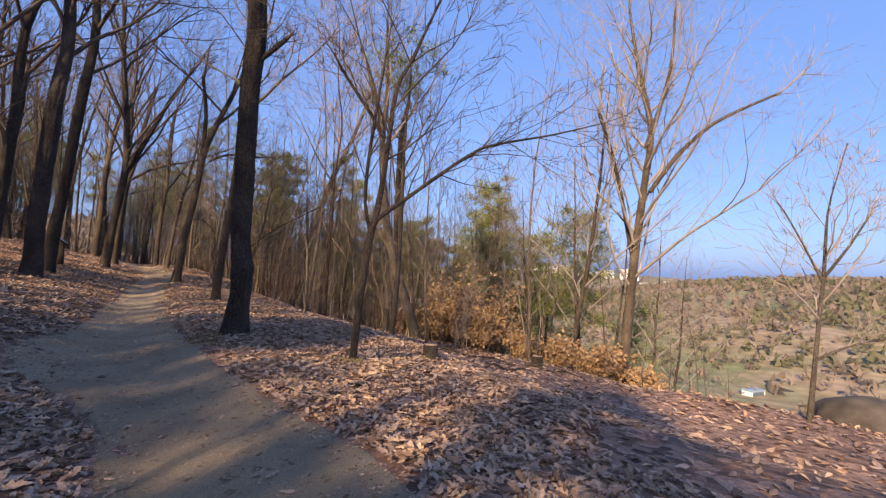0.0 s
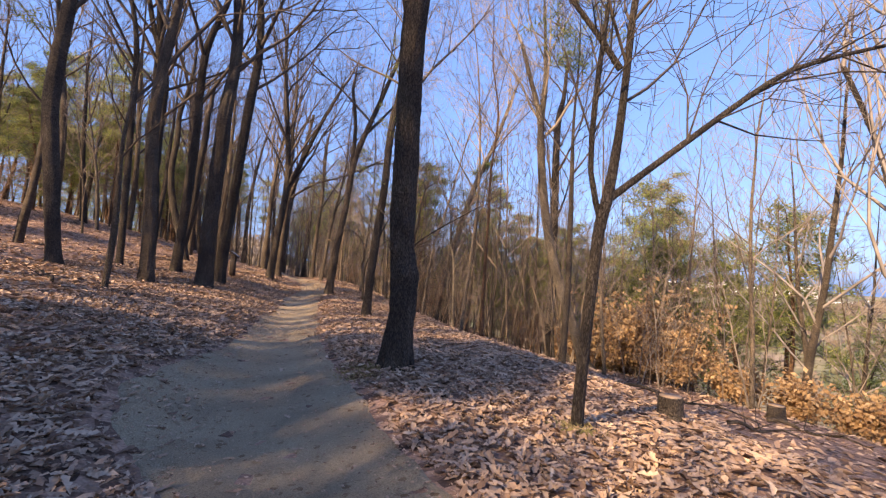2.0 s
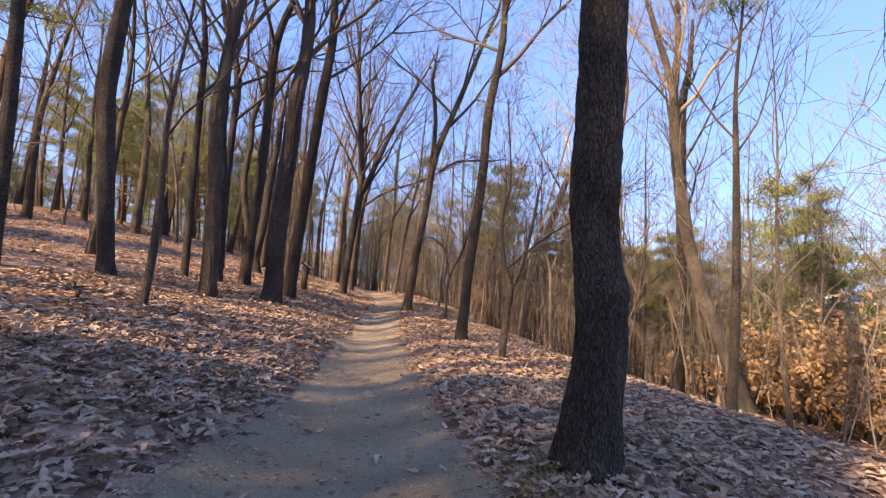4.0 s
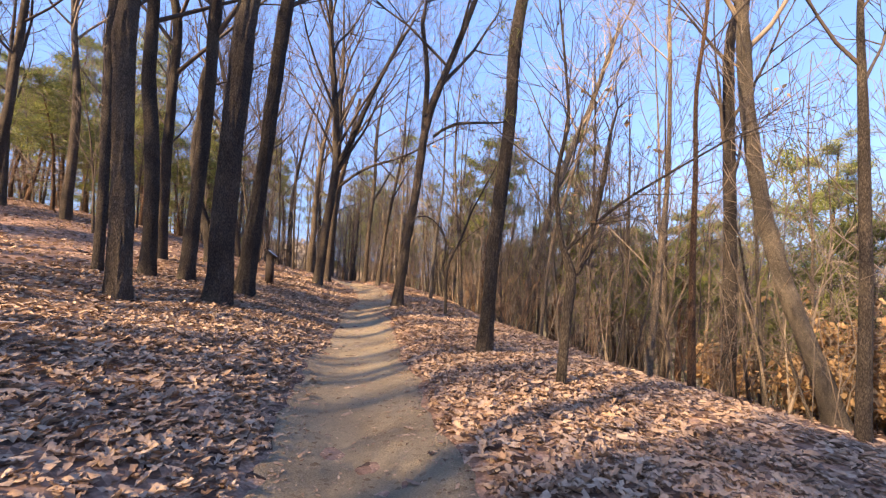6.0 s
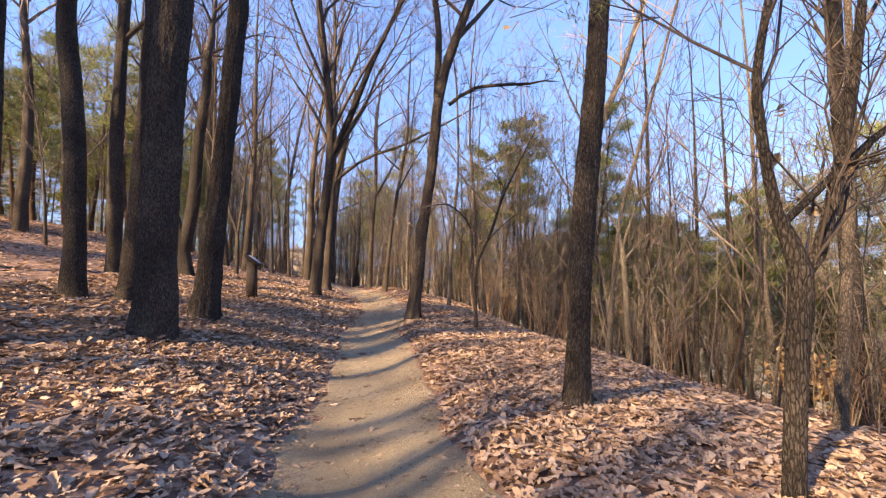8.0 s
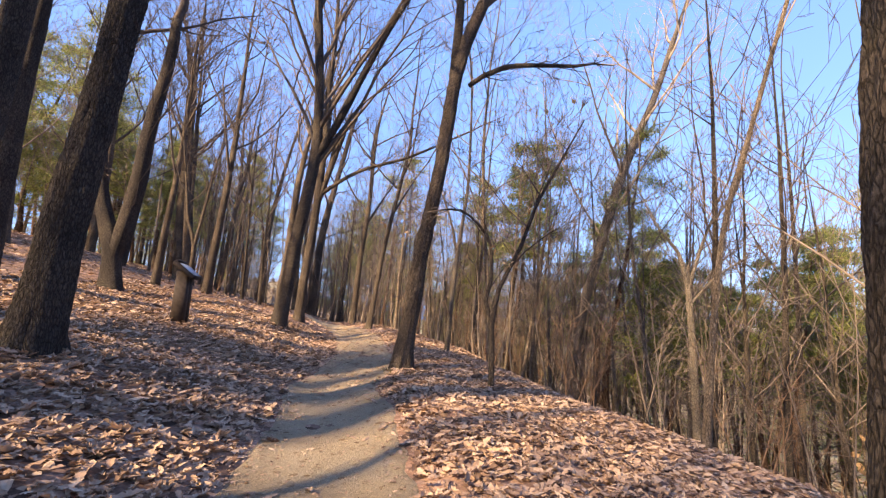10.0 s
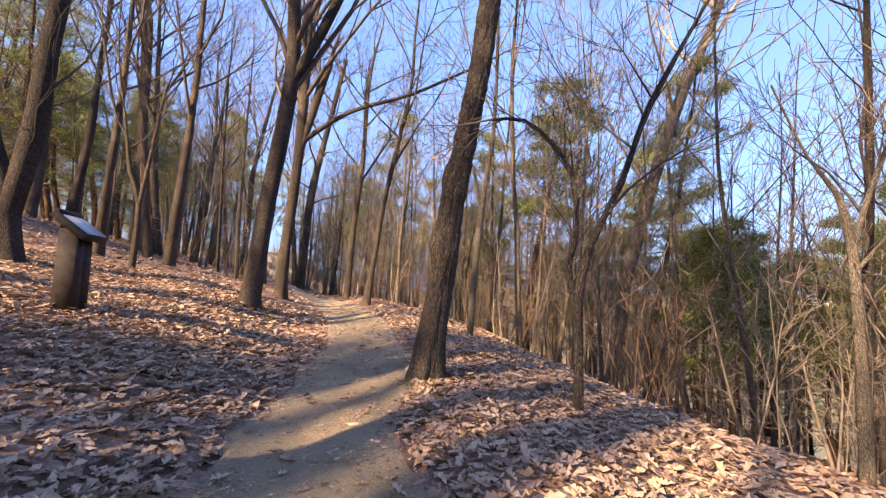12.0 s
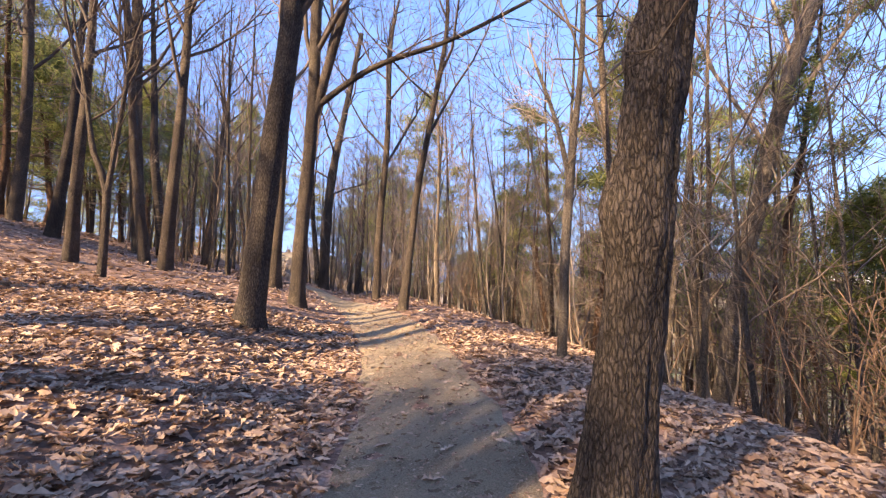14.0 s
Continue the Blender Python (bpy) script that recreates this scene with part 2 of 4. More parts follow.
                    if away < 1:
                        q += way * push * (1 - away * away) ** 2
                self.v.append(q)
        for i in range(len(pts) - 1):
            for k in range(sides):
                a, b = start + i * sides + k, start + i * sides + (k + 1) % sides
                self.f.append((a, b, b + sides, a + sides))
        tip = start + (len(pts) - 1) * sides
        self.f.append(tuple(range(tip, tip + sides)))

    def box(self, centre, size, taper=1.0, bevel=0.0, turn=None):
        """A box with chamfered upright edges; taper narrows its top."""
        c, (sx, sy, sz) = Vector(centre), (x / 2 for x in size)
        b = min(bevel, sx * 0.5, sy * 0.5)
        ring = [(sx - b, -sy), (sx, -sy + b), (sx, sy - b), (sx - b, sy), (-sx + b, sy), (-sx, sy - b), (-sx, -sy + b), (-sx + b, -sy)] if b else [(sx, -sy), (sx, sy), (-sx, sy), (-sx, -sy)]
        start, n = len(self.v), len(ring)
        for z, k in ((-sz, 1.0), (sz, taper)):
            for x, y in ring:
                q = Vector((x * k, y * k, z))
                self.v.append(c + (turn @ q if turn else q))
        for k in range(n):
            a, d = start + k, start + (k + 1) % n
            self.f.append((a, d, d + n, a + n))
        self.f.append(tuple(range(start + n - 1, start - 1, -1)))
        self.f.append(tuple(range(start + n, start + 2 * n)))

    def mesh(self, name, mat, smooth=True):
        me = bpy.data.meshes.new(name)
        me.from_pydata([tuple(v) for v in self.v], [], self.f)
        me.materials.append(mat)
        if smooth:
            me.polygons.foreach_set("use_smooth", [True] * len(me.polygons))
        me.update()
        return me


def part(name, shape, mat, parent=None, label="", smooth=True):
    ob = new(name, shape.mesh(name, mat, smooth))
    if parent:
        ob.parent = parent
    if label:
        ob["label"] = label
    return ob


def thing(name, m, label, category, group="", kind=""):
    ob = new(name)
    ob.empty_display_size = 0.1
    ob.matrix_basis = m
    return tagged(ob, label, category, group, kind)


def turned(way, angle, spin):
    """way, bent off by angle towards a side given by spin."""
    side = way.orthogonal().normalized()
    side.rotate(Matrix.Rotation(spin, 3, way))
    return (way * math.cos(angle) + side * math.sin(angle)).normalized()


def grow(shape, p, way, length, r, depth, rng, lift=0.12, wobble=0.16, spread=(0.5, 0.95), kids=5, thin=0.0035):
    """A branch with its own branches, thinning to twigs."""
    n = max(2, min(6, int(length / 0.4)))
    pts, radii, dirs = [Vector(p)], [r], [way]
    for i in range(n):
        way = (way + Vector((rng.gauss(0, wobble), rng.gauss(0, wobble), rng.gauss(0, wobble) + lift))).normalized()
        pts.append(pts[-1] + way * (length / n))
        radii.append(max(thin, r * (1 - 0.8 * (i + 1) / n)))
        dirs.append(way)
    shape.tube(pts, radii, 4 if r > 0.03 else 3)
    if depth > 0:
        for k in range(kids):
            at = 0.25 + 0.75 * (k + rng.random() * 0.8) / kids
            i = min(n, max(1, int(at * n + 0.5)))
            grow(shape, pts[i], turned(dirs[i], rng.uniform(*spread), rng.uniform(0, 6.28)), length * rng.uniform(0.35, 0.6), max(thin, min(radii[i] * 0.7, r * 0.45)), depth - 1, rng, lift, wobble, spread, max(3, kids - 1), thin)


def smooth_line(pts, step):
    """Points (x, y, z, r) made into a finer, rounded line."""
    out, n = [], len(pts)
    for i in range(n - 1):
        a, b, c, d = pts[max(i - 1, 0)], pts[i], pts[i + 1], pts[min(i + 2, n - 1)]
        count = max(2, int(math.dist(b[:3], c[:3]) / step))
        for k in range(count):
            t = k / count
            out.append(tuple(0.5 * (2 * q + (s - p) * t + (2 * p - 5 * q + 4 * s - u) * t * t + (3 * q - p - 3 * s + u) * t ** 3) for p, q, s, u in zip(a, b, c, d)))
    out.append(tuple(pts[-1]))
    return out


# ---- the ground ----
def lerp_table(v, table):
    """Smooth reading of a small table of (place, value) pairs."""
    if v <= table[0][0]:
        return table[0][1]
    for (a, p), (b, q) in zip(table, table[1:]):
        if v <= b:
            f = (v - a) / (b - a)
            return p + (q - p) * f
    return table[-1][1]


# the hillside is described along the trail (s) and across it (d, downhill positive)
ALONG, ACROSS = (-0.573, 0.820), (0.820, 0.573)
PROFILE = [(-60, 1.0), (-8, 0.20), (0, 0.05), (5, -0.14), (10, -0.13), (15, -0.24), (19, -0.13), (22, -0.05), (28, 0.18), (36, 0.12), (60, -0.5), (120, -4), (400, -25), (2500, -30)]
UPHILL = [(0, 0.0), (0.6, 0.03), (1.4, 0.32), (2.6, 0.62), (4.0, 0.82), (5.2, 1.08), (7.2, 1.5), (11, 2.35), (16, 3.05), (22, 3.4), (34, 3.4), (60, 2.0), (150, -6), (2500, -30)]
DOWNHILL = [(0, 0.0), (1.2, 0.12), (2.4, -0.02), (4.2, -0.20), (6.5, -0.85), (9, -1.45), (11, -1.75), (13, -2.2), (16, -3.3), (25, -8.0), (50, -20), (110, -37), (200, -42), (330, -24), (600, -1), (850, 6), (1300, 2), (2500, -4)]
DROP = [(14, 0.0), (20, 0.6), (25, 1.0), (40, 1.0)]
STEEP = [(3.2, 0.0), (5.0, 0.45), (7.6, 0.95), (20, 1.3), (60, 0.0)]
CREST = [(9, -0.1), (22, -0.12), (27, -0.02), (34, 0.07)]
CENTRE = [(-20, 3.0), (0, 0.65), (3, 0.57), (4.6, 0.38), (5.5, 0.2), (6.2, -0.08), (7, -0.25), (9, -0.18), (11, -0.12), (13.5, -0.12), (17, 0.1), (19.5, 0.1), (21, 0.4), (22.6, 0.6), (25.3, 0.68), (30, 0.3), (34, -0.4), (40, -2.2), (50, -6.0)]
HALF = [(-20, 1.08), (0, 0.83), (3, 0.83), (4.6, 0.72), (5.5, 0.88), (6.2, 1.06), (7, 1.18), (9, 0.83), (11, 0.71), (13.5, 0.75), (17, 0.65), (19.5, 0.65), (21, 0.68), (22.6, 0.65), (25.3, 0.65), (30, 0.73), (45, 0.68)]


def to_sd(x, y):
    return x * ALONG[0] + y * ALONG[1], x * ACROSS[0] + y * ACROSS[1]


def from_sd(s, d):
    k = ALONG[0] * ACROSS[1] - ALONG[1] * ACROSS[0]
    return (s * ACROSS[1] - d * ALONG[1]) / k, (d * ALONG[0] - s * ACROSS[0]) / k


def blurred(v, table, w):
    return sum(lerp_table(v + k * w, table) for k in (-1, -0.5, 0, 0.5, 1)) / 5


def height_sd(s, d):
    """Height of the ground."""
    side = blurred(-d, UPHILL, 0.25 + abs(d) * 0.06) if d < 0 else blurred(d, DOWNHILL, 0.25 + d * 0.06)
    z = blurred(s, PROFILE, 1.5) + side
    z -= lerp_table(s, DROP) * blurred(d, STEEP, 0.8)
    z += lerp_table(s, CREST) * min(12.0, max(0.0, -d - 6))
    z += 0.5 * math.exp(-((s - 3) / 4) ** 2 - ((d - 11) / 3) ** 2)
    off = abs(d - lerp_table(s, CENTRE)) / lerp_table(s, HALF)
    if off < 1.3 and -20 < s < 45:
        z -= 0.05 * (1 - (off / 1.3) ** 2)
    rise = min(1.0, max(0.0, math.hypot(s, d) - 85) / 200) * min(1.0, max(0.0, 40 - d) / 60)
    if s > -60 or d < -60:
        z += 26 * rise * rise
    far = max(0.0, d - 250) / 400
    if far > 0:
        z += 10 * min(far, 1.5) * (math.sin(s / 170 + 1.1) + 0.5 * math.sin(s / 63 + d / 210))
    return z + 0.05 * math.sin(s * 1.1 + 0.8 * d) * math.sin(0.9 * d - 0.3 * s) * min(1, abs(d) / 2)


def height(x, y):
    return height_sd(*to_sd(x, y))


def spaced(marks):
    """Places along an axis from (start, stop, step) stretches."""
    out = []
    for a, b, step in marks:
        n = max(1, round((b - a) / step))
        out += [a + (b - a) * k / n for k in range(n)]
    return out + [marks[-1][1]]


def grid_mesh(name, ss, ds, mat, lift):
    verts = []
    for s in ss:
        for d in ds:
            x, y = from_sd(s, d)
            verts.append((x, y, height_sd(s, d) + lift(s, d)))
    w = len(ds)
    faces = [(i * w + j, i * w + j + 1, (i + 1) * w + j + 1, (i + 1) * w + j) for i in range(len(ss) - 1) for j in range(w - 1)]
    me = bpy.data.meshes.new(name)
    me.from_pydata(verts, [], faces)
    me.materials.append(mat)
    me.polygons.foreach_set("use_smooth", [True] * len(me.polygons))
    me.update()
    return new(name, me)


def roughness(s, d):
    return 0.03 * noise.noise(Vector((s * 1.7, d * 1.7, 0))) + 0.015 * noise.noise(Vector((s * 5, d * 5, 3))) if abs(d) < 40 and abs(s) < 80 else 0.0


GRID_S = spaced([(-2500, -300, 440), (-300, -60, 60), (-60, -6, 3), (-6, 40, 0.28), (40, 80, 1.5), (80, 300, 20), (300, 2500, 100)])
GRID_D = spaced([(-2500, -300, 440), (-300, -60, 40), (-60, -14, 2), (-14, -5, 0.5), (-5, 7, 0.22), (7, 18, 0.4), (18, 60, 2), (60, 300, 12), (300, 900, 30), (900, 2500, 200)])
ground = grid_mesh("ground", GRID_S, GRID_D, GROUND, roughness)
tagged(ground, "hillside covered in brown fallen leaves", "ground", kind="structure")


def edge(s, side):
    """Where the trodden earth ends, on either side."""
    ragged = 0.09 * noise.noise(Vector((s * 0.8, side * 9, 0))) + 0.07 * noise.noise(Vector((s * 3.1, side * 5, 1)))
    return lerp_table(s, CENTRE) + side * (lerp_table(s, HALF) + ragged)


def trail_mesh():
    verts, across = [], 24
    ss = spaced([(-14, 44, 0.12)])
    for s in ss:
        lo, hi = edge(s, -1), edge(s, 1)
        for k in range(across + 1):
            f = k / across
            d = lo + (hi - lo) * f
            rise = 0.012 + roughness(s, d) + 0.010 * noise.noise(Vector((s * 4, d * 4, 8)))
            rise -= 0.09 * max(0.0, abs(2 * f - 1) - 0.86) / 0.14
            x, y = from_sd(s, d)
            verts.append((x, y, height_sd(s, d) + rise))
    w = across + 1
    faces = [(i * w + j, i * w + j + 1, (i + 1) * w + j + 1, (i + 1) * w + j) for i in range(len(ss) - 1) for j in range(across)]
    me = bpy.data.meshes.new("trail")
    me.from_pydata(verts, [], faces)
    me.materials.append(TRAIL)
    me.polygons.foreach_set("use_smooth", [True] * len(me.polygons))
    me.update()
    return new("trail", me)


tagged(trail_mesh(), "narrow grey-brown trodden earth footpath", "path", kind="structure")


# ---- trees ----
TAKEN = []


def needles(shape, p, size, count, rng):
    """A tuft of pine needles."""
    for _ in range(count):
        way = Vector((rng.gauss(0, 1), rng.gauss(0, 1), rng.gauss(0.25, 0.8))).normalized()
        start = p + Vector((rng.gauss(0, 1), rng.gauss(0, 1), rng.gauss(0, 0.6))) * size * 0.35
        side = way.orthogonal().normalized() * size * 0.036
        n = len(shape.v)
        shape.v += [start - side, start + side, start + way * size * rng.uniform(0.5, 1.0)]
        shape.f.append((n, n + 1, n + 2))


def leaf(shape, p, way, side, size, curl):
    """A curled lobed leaf folded along its midrib."""
    up = way.cross(side).normalized()
    n = len(shape.v)
    shape.v += [p, p + way * size * 0.5 + up * curl * size * 0.3, p + way * size, p + way * size * 0.45 + side * size * 0.3 + up * curl * size, p + way * size * 0.45 - side * size * 0.3 + up * curl * size]
    shape.f += [(n, n + 1, n + 3), (n + 1, n + 2, n + 3), (n, n + 4, n + 1), (n + 1, n + 4, n + 2)]


def leaves(shape, p, spread, count, size, rng):
    for _ in range(count):
        at = p + Vector((rng.gauss(0, spread), rng.gauss(0, spread), rng.gauss(0, spread)))
        way = Vector((rng.gauss(0, 1), rng.gauss(0, 1), rng.gauss(-0.6, 0.7))).normalized()
        side = turned(way, math.pi / 2, rng.uniform(0, 6.28))
        leaf(shape, at, way, side, size * rng.uniform(0.6, 1.2), rng.uniform(-0.3, 0.4))


def key_tree(label, bark, twig, trunk, limbs, top, count, low, knots=(), sprigs=0, dry=0, where=(0.28, 0.8), tuft=0.16, near=False, steep=(0.55, 0.95)):
    """A tree with a trunk line of its own, its main limbs and a bare crown up to top metres above the foot."""
    rng = random.Random(len(TAKEN) * 17 + 5)
    x, y, z, r = trunk[0]
    TAKEN.append((x, y))
    root = thing("tree", pose(x, y, z), label, "tree", "bare woodland trees")
    rel = [(a - x, b - y, c - z, q) for a, b, c, q in trunk]
    rel[0] = (rel[0][0], rel[0][1], min(-0.12, height(x, y) - z - 0.12), r)
    end, before = rel[-1], rel[-2]
    way = (Vector(end[:3]) - Vector(before[:3])).normalized()
    while end[2] < top - 0.5:
        way = (way + Vector((rng.gauss(0, 0.12), rng.gauss(0, 0.12), 0.25))).normalized()
        step = min(1.6, top - end[2])
        last = Vector(end[:3]) + way * step
        end = (*last, max(0.012, end[3] * (1 - step / (top - end[2] + 1.2))))
        rel.append(end)
    line = smooth_line(rel, 0.18 if r > 0.12 else 0.28)
    body = Shape()
    lumps = [((c[0] - x, c[1] - y, c[2] - z), s, h) for c, s, h in knots]
    if near:
        fine = [p for p in smooth_line(rel, 0.045) if p[2] < 5.6]
        rest = [p for p in line if p[2] > 5.4]
        body.tube([p[:3] for p in fine], [p[3] for p in fine], 72, 0.13, len(TAKEN), 0.55, lumps, 0.011, 15)
        body.tube([p[:3] for p in rest], [max(0.006, p[3]) for p in rest], 14, 0.1, len(TAKEN))
    else:
        body.tube([p[:3] for p in line], [max(0.006, p[3]) for p in line], 16 if r > 0.12 else 10, 0.13 if r > 0.1 else 0.1, len(TAKEN), 0.55 if r > 0.1 else 0.25, lumps)
    part("trunk", body, bark, root)
    crown = Shape()
    for pts in limbs:
        local = smooth_line([(a - x, b - y, c - z, q) for a, b, c, q in pts], 0.25)
        limb = Shape()
        limb.tube([p[:3] for p in local], [max(0.005, p[3]) for p in local], 8, 0.08, len(pts))
        part("limb", limb, bark, root)
        size = math.dist(local[0][:3], local[-1][:3])
        for k in range(int(7 + size * 2.2) if r > 0.07 else int(5 + size * 3.5)):
            i = rng.randrange(len(local) // 5, len(local))
            ahead = (Vector(local[min(i + 1, len(local) - 1)][:3]) - Vector(local[max(i - 1, 0)][:3])).normalized()
            grow(crown, local[i][:3], turned(ahead, rng.uniform(0.4, 0.9), rng.uniform(0, 6.28)), size * rng.uniform(0.18, 0.36) + 0.2, min(0.012, local[i][3] * 0.5), 2, rng, 0.08, 0.18, kids=4)
        grow(crown, local[-1][:3], ahead, size * 0.35, local[-1][3], 2, rng, 0.05)
    high = line[-1][2]
    for k in range(count):
        h = high * (low + (0.97 - low) * (k + rng.random() * 0.7) / count)
        at = min(range(len(line)), key=lambda i: abs(line[i][2] - h))
        p = line[at]
        out = turned(Vector((0, 0, 1)), rng.uniform(*steep), k * 2.4 + rng.uniform(-0.5, 0.5))
        grow(crown, p[:3], out, (high - h) * 0.5 + high * 0.10, min(0.06, p[3] * 0.55), 3 if high > 6 else 2, rng, 0.10, 0.13, (0.4, 0.85), 5)
    tagged(part("crown", crown, twig, root), kind="stuff")
    if sprigs:
        tufts = Shape()
        for k in range(sprigs):
            p = line[int(len(line) * rng.uniform(*where))]
            needles(tufts, Vector(p[:3]) + Vector((rng.gauss(0, tuft * 1.4), rng.gauss(0, tuft * 1.4), 0)), tuft, 36, rng)
        tagged(part("needle_sprig", tufts, NEEDLE, root, "small green needle sprigs"), kind="stuff")
    if dry:
        few = Shape()
        for k in range(dry):
            leaves(few, Vector(rng.choice(crown.v)), 0.03, 3, 0.09, rng)
        tagged(part("dead_foliage", few, DRY_LEAF, root, "few hanging dry brown leaves"), kind="stuff")
    return root


key_tree("thick brown-barked oak beside the earth path", BARK_OAK, TWIG_DARK,
         [(-3.50, 7.27, -0.06, 0.195), (-3.48, 7.27, 0.3, 0.176), (-3.45, 7.28, 0.7, 0.165), (-3.46, 7.28, 1.1, 0.163), (-3.495, 7.26, 1.5, 0.152), (-3.50, 7.24, 1.78, 0.159), (-3.475, 7.20, 2.4, 0.15), (-3.465, 7.16, 3.0, 0.148), (-3.41, 7.05, 4.0, 0.150), (-3.33, 6.95, 5.2, 0.145)],
         [[(-3.28, 7.00, 4.42, 0.045), (-3.04, 7.06, 4.68, 0.042), (-2.90, 7.10, 4.85, 0.036)]], 15, 9, 0.42, near=True,
         knots=[((-3.32, 7.34, 1.10), 0.18, 0.022), ((-3.40, 7.12, 1.12), 0.13, 0.045), ((-3.36, 7.11, 1.7), 0.14, 0.04), ((-3.5, 7.1, 1.45), 0.12, 0.025)])
key_tree("slender dark forked tree with a long low branch", BARK_DARK, TWIG_DARK,
         [(-1.38, 6.43, -0.15, 0.051), (-1.33, 6.45, 0.60, 0.050), (-1.24, 6.47, 1.61, 0.053), (-1.18, 6.49, 1.89, 0.053), (-1.10, 6.51, 2.47, 0.039), (-1.04, 6.52, 3.16, 0.034), (-0.97, 6.54, 3.92, 0.031), (-0.79, 6.59, 4.32, 0.026)],
         [[(-1.22, 6.48, 1.67, 0.030), (-1.33, 6.45, 2.15, 0.025), (-1.31, 6.45, 2.83, 0.026), (-1.23, 6.47, 3.66, 0.021), (-1.16, 6.49, 4.30, 0.016)],
          [(-1.18, 6.49, 1.89, 0.035), (-0.70, 6.61, 2.30, 0.030), (0.17, 6.84, 3.02, 0.026), (0.59, 6.95, 3.24, 0.021), (1.54, 7.20, 3.52, 0.015), (2.44, 7.44, 3.84, 0.010)],
          [(-1.10, 6.51, 3.12, 0.031), (-1.32, 6.45, 3.46, 0.026), (-1.69, 6.35, 3.96, 0.021), (-1.88, 6.30, 4.27, 0.016)]], 7.5, 12, 0.38)
KNOTS = [((-11.02, 17.72, 1.42), 0.27, 0.06), ((-10.92, 17.72, 2.17), 0.2, 0.05), ((-10.84, 17.60, 1.28), 0.2, 0.03), ((-10.72, 17.62, 1.95), 0.16, 0.025)]
key_tree("leaning furrowed oak with burls beside the path", BARK_OAK, TWIG_DARK,
         [(-11.0, 17.70, -0.01, 0.185), (-10.91, 17.72, 0.56, 0.148), (-10.86, 17.74, 1.0, 0.134), (-10.825, 17.75, 1.4, 0.137), (-10.77, 17.75, 1.85, 0.131), (-10.70, 17.77, 2.3, 0.128), (-10.54, 17.83, 3.4, 0.119), (-10.33, 17.91, 5.28, 0.120), (-10.03, 18.02, 6.39, 0.111), (-9.57, 18.19, 7.67, 0.095), (-9.30, 18.29, 8.47, 0.087)],
         [[(-10.39, 17.89, 5.20, 0.095), (-10.34, 17.91, 6.87, 0.079), (-10.53, 17.84, 8.49, 0.064)],
          [(-10.12, 17.99, 5.03, 0.047), (-9.53, 18.21, 5.42, 0.047), (-8.34, 18.64, 5.48, 0.032)]], 15, 10, 0.42, knots=KNOTS, near=True)
key_tree("upright dark trunk with small green needle sprigs", BARK_DARK, TWIG_DARK,
         [(-6.82, 12.94, -0.15, 0.135), (-6.77, 12.96, 0.81, 0.104), (-6.70, 12.99, 1.77, 0.112), (-6.60, 13.02, 2.74, 0.105), (-6.53, 13.05, 3.63, 0.097), (-6.47, 13.07, 4.86, 0.097)],
         [], 12, 8, 0.45, sprigs=34, near=True)
key_tree("thick dark oak among leaf litter", BARK_DARK, TWIG_DARK,
         [(-11.47, 12.03, 0.40, 0.241), (-11.45, 12.04, 1.57, 0.206), (-11.39, 12.06, 3.10, 0.199), (-11.30, 12.09, 4.47, 0.191), (-11.26, 12.11, 5.40, 0.182)],
         [], 16, 12, 0.36, near=True)
key_tree("slanting dark oak on the wooded slope", BARK_DARK, TWIG_DARK,
         [(-12.16, 13.21, 0.45, 0.214), (-12.04, 13.26, 1.64, 0.161), (-11.89, 13.32, 3.15, 0.140), (-11.75, 13.37, 4.79, 0.141), (-11.62, 13.41, 6.22, 0.142)],
         [], 16, 12, 0.36, near=True)
key_tree("grey-brown oak trunk rising from fallen leaves", BARK_MID, TWIG_DARK,
         [(-11.86, 10.60, 0.44, 0.177), (-11.86, 10.60, 1.51, 0.163), (-11.92, 10.58, 2.78, 0.141), (-11.97, 10.56, 3.91, 0.150), (-12.00, 10.55, 4.68, 0.150)],
         [], 15, 12, 0.36, near=True)
key_tree("dark slender oak on the wooded slope", BARK_DARK, TWIG_DARK,
         [(-13.89, 13.19, 0.68, 0.172), (-13.79, 13.23, 1.93, 0.149), (-13.67, 13.27, 3.67, 0.139), (-13.60, 13.30, 5.42, 0.128), (-13.58, 13.30, 6.60, 0.128)],
         [], 15, 12, 0.36)
key_tree("dark slightly bent oak on the wooded slope", BARK_DARK, TWIG_DARK,
         [(-14.34, 12.63, 0.78, 0.165), (-14.33, 12.64, 1.91, 0.143), (-14.41, 12.61, 3.69, 0.144), (-14.56, 12.55, 5.04, 0.134), (-14.56, 12.55, 6.39, 0.123)],
         [], 15, 12, 0.36)
key_tree("dark straight oak further up the slope", BARK_DARK, TWIG_DARK,
         [(-17.15, 14.84, 1.14, 0.149), (-17.19, 14.82, 3.69, 0.150), (-17.13, 14.84, 5.97, 0.121), (-17.11, 14.85, 8.28, 0.122)],
         [], 15, 12, 0.36)
key_tree("thin dark trunk behind a thicker oak", BARK_DARK, TWIG_DARK,
         [(-14.18, 11.59, 0.87, 0.096), (-14.17, 11.59, 2.32, 0.087), (-14.20, 11.58, 5.76, 0.088)],
         [], 13, 12, 0.36)
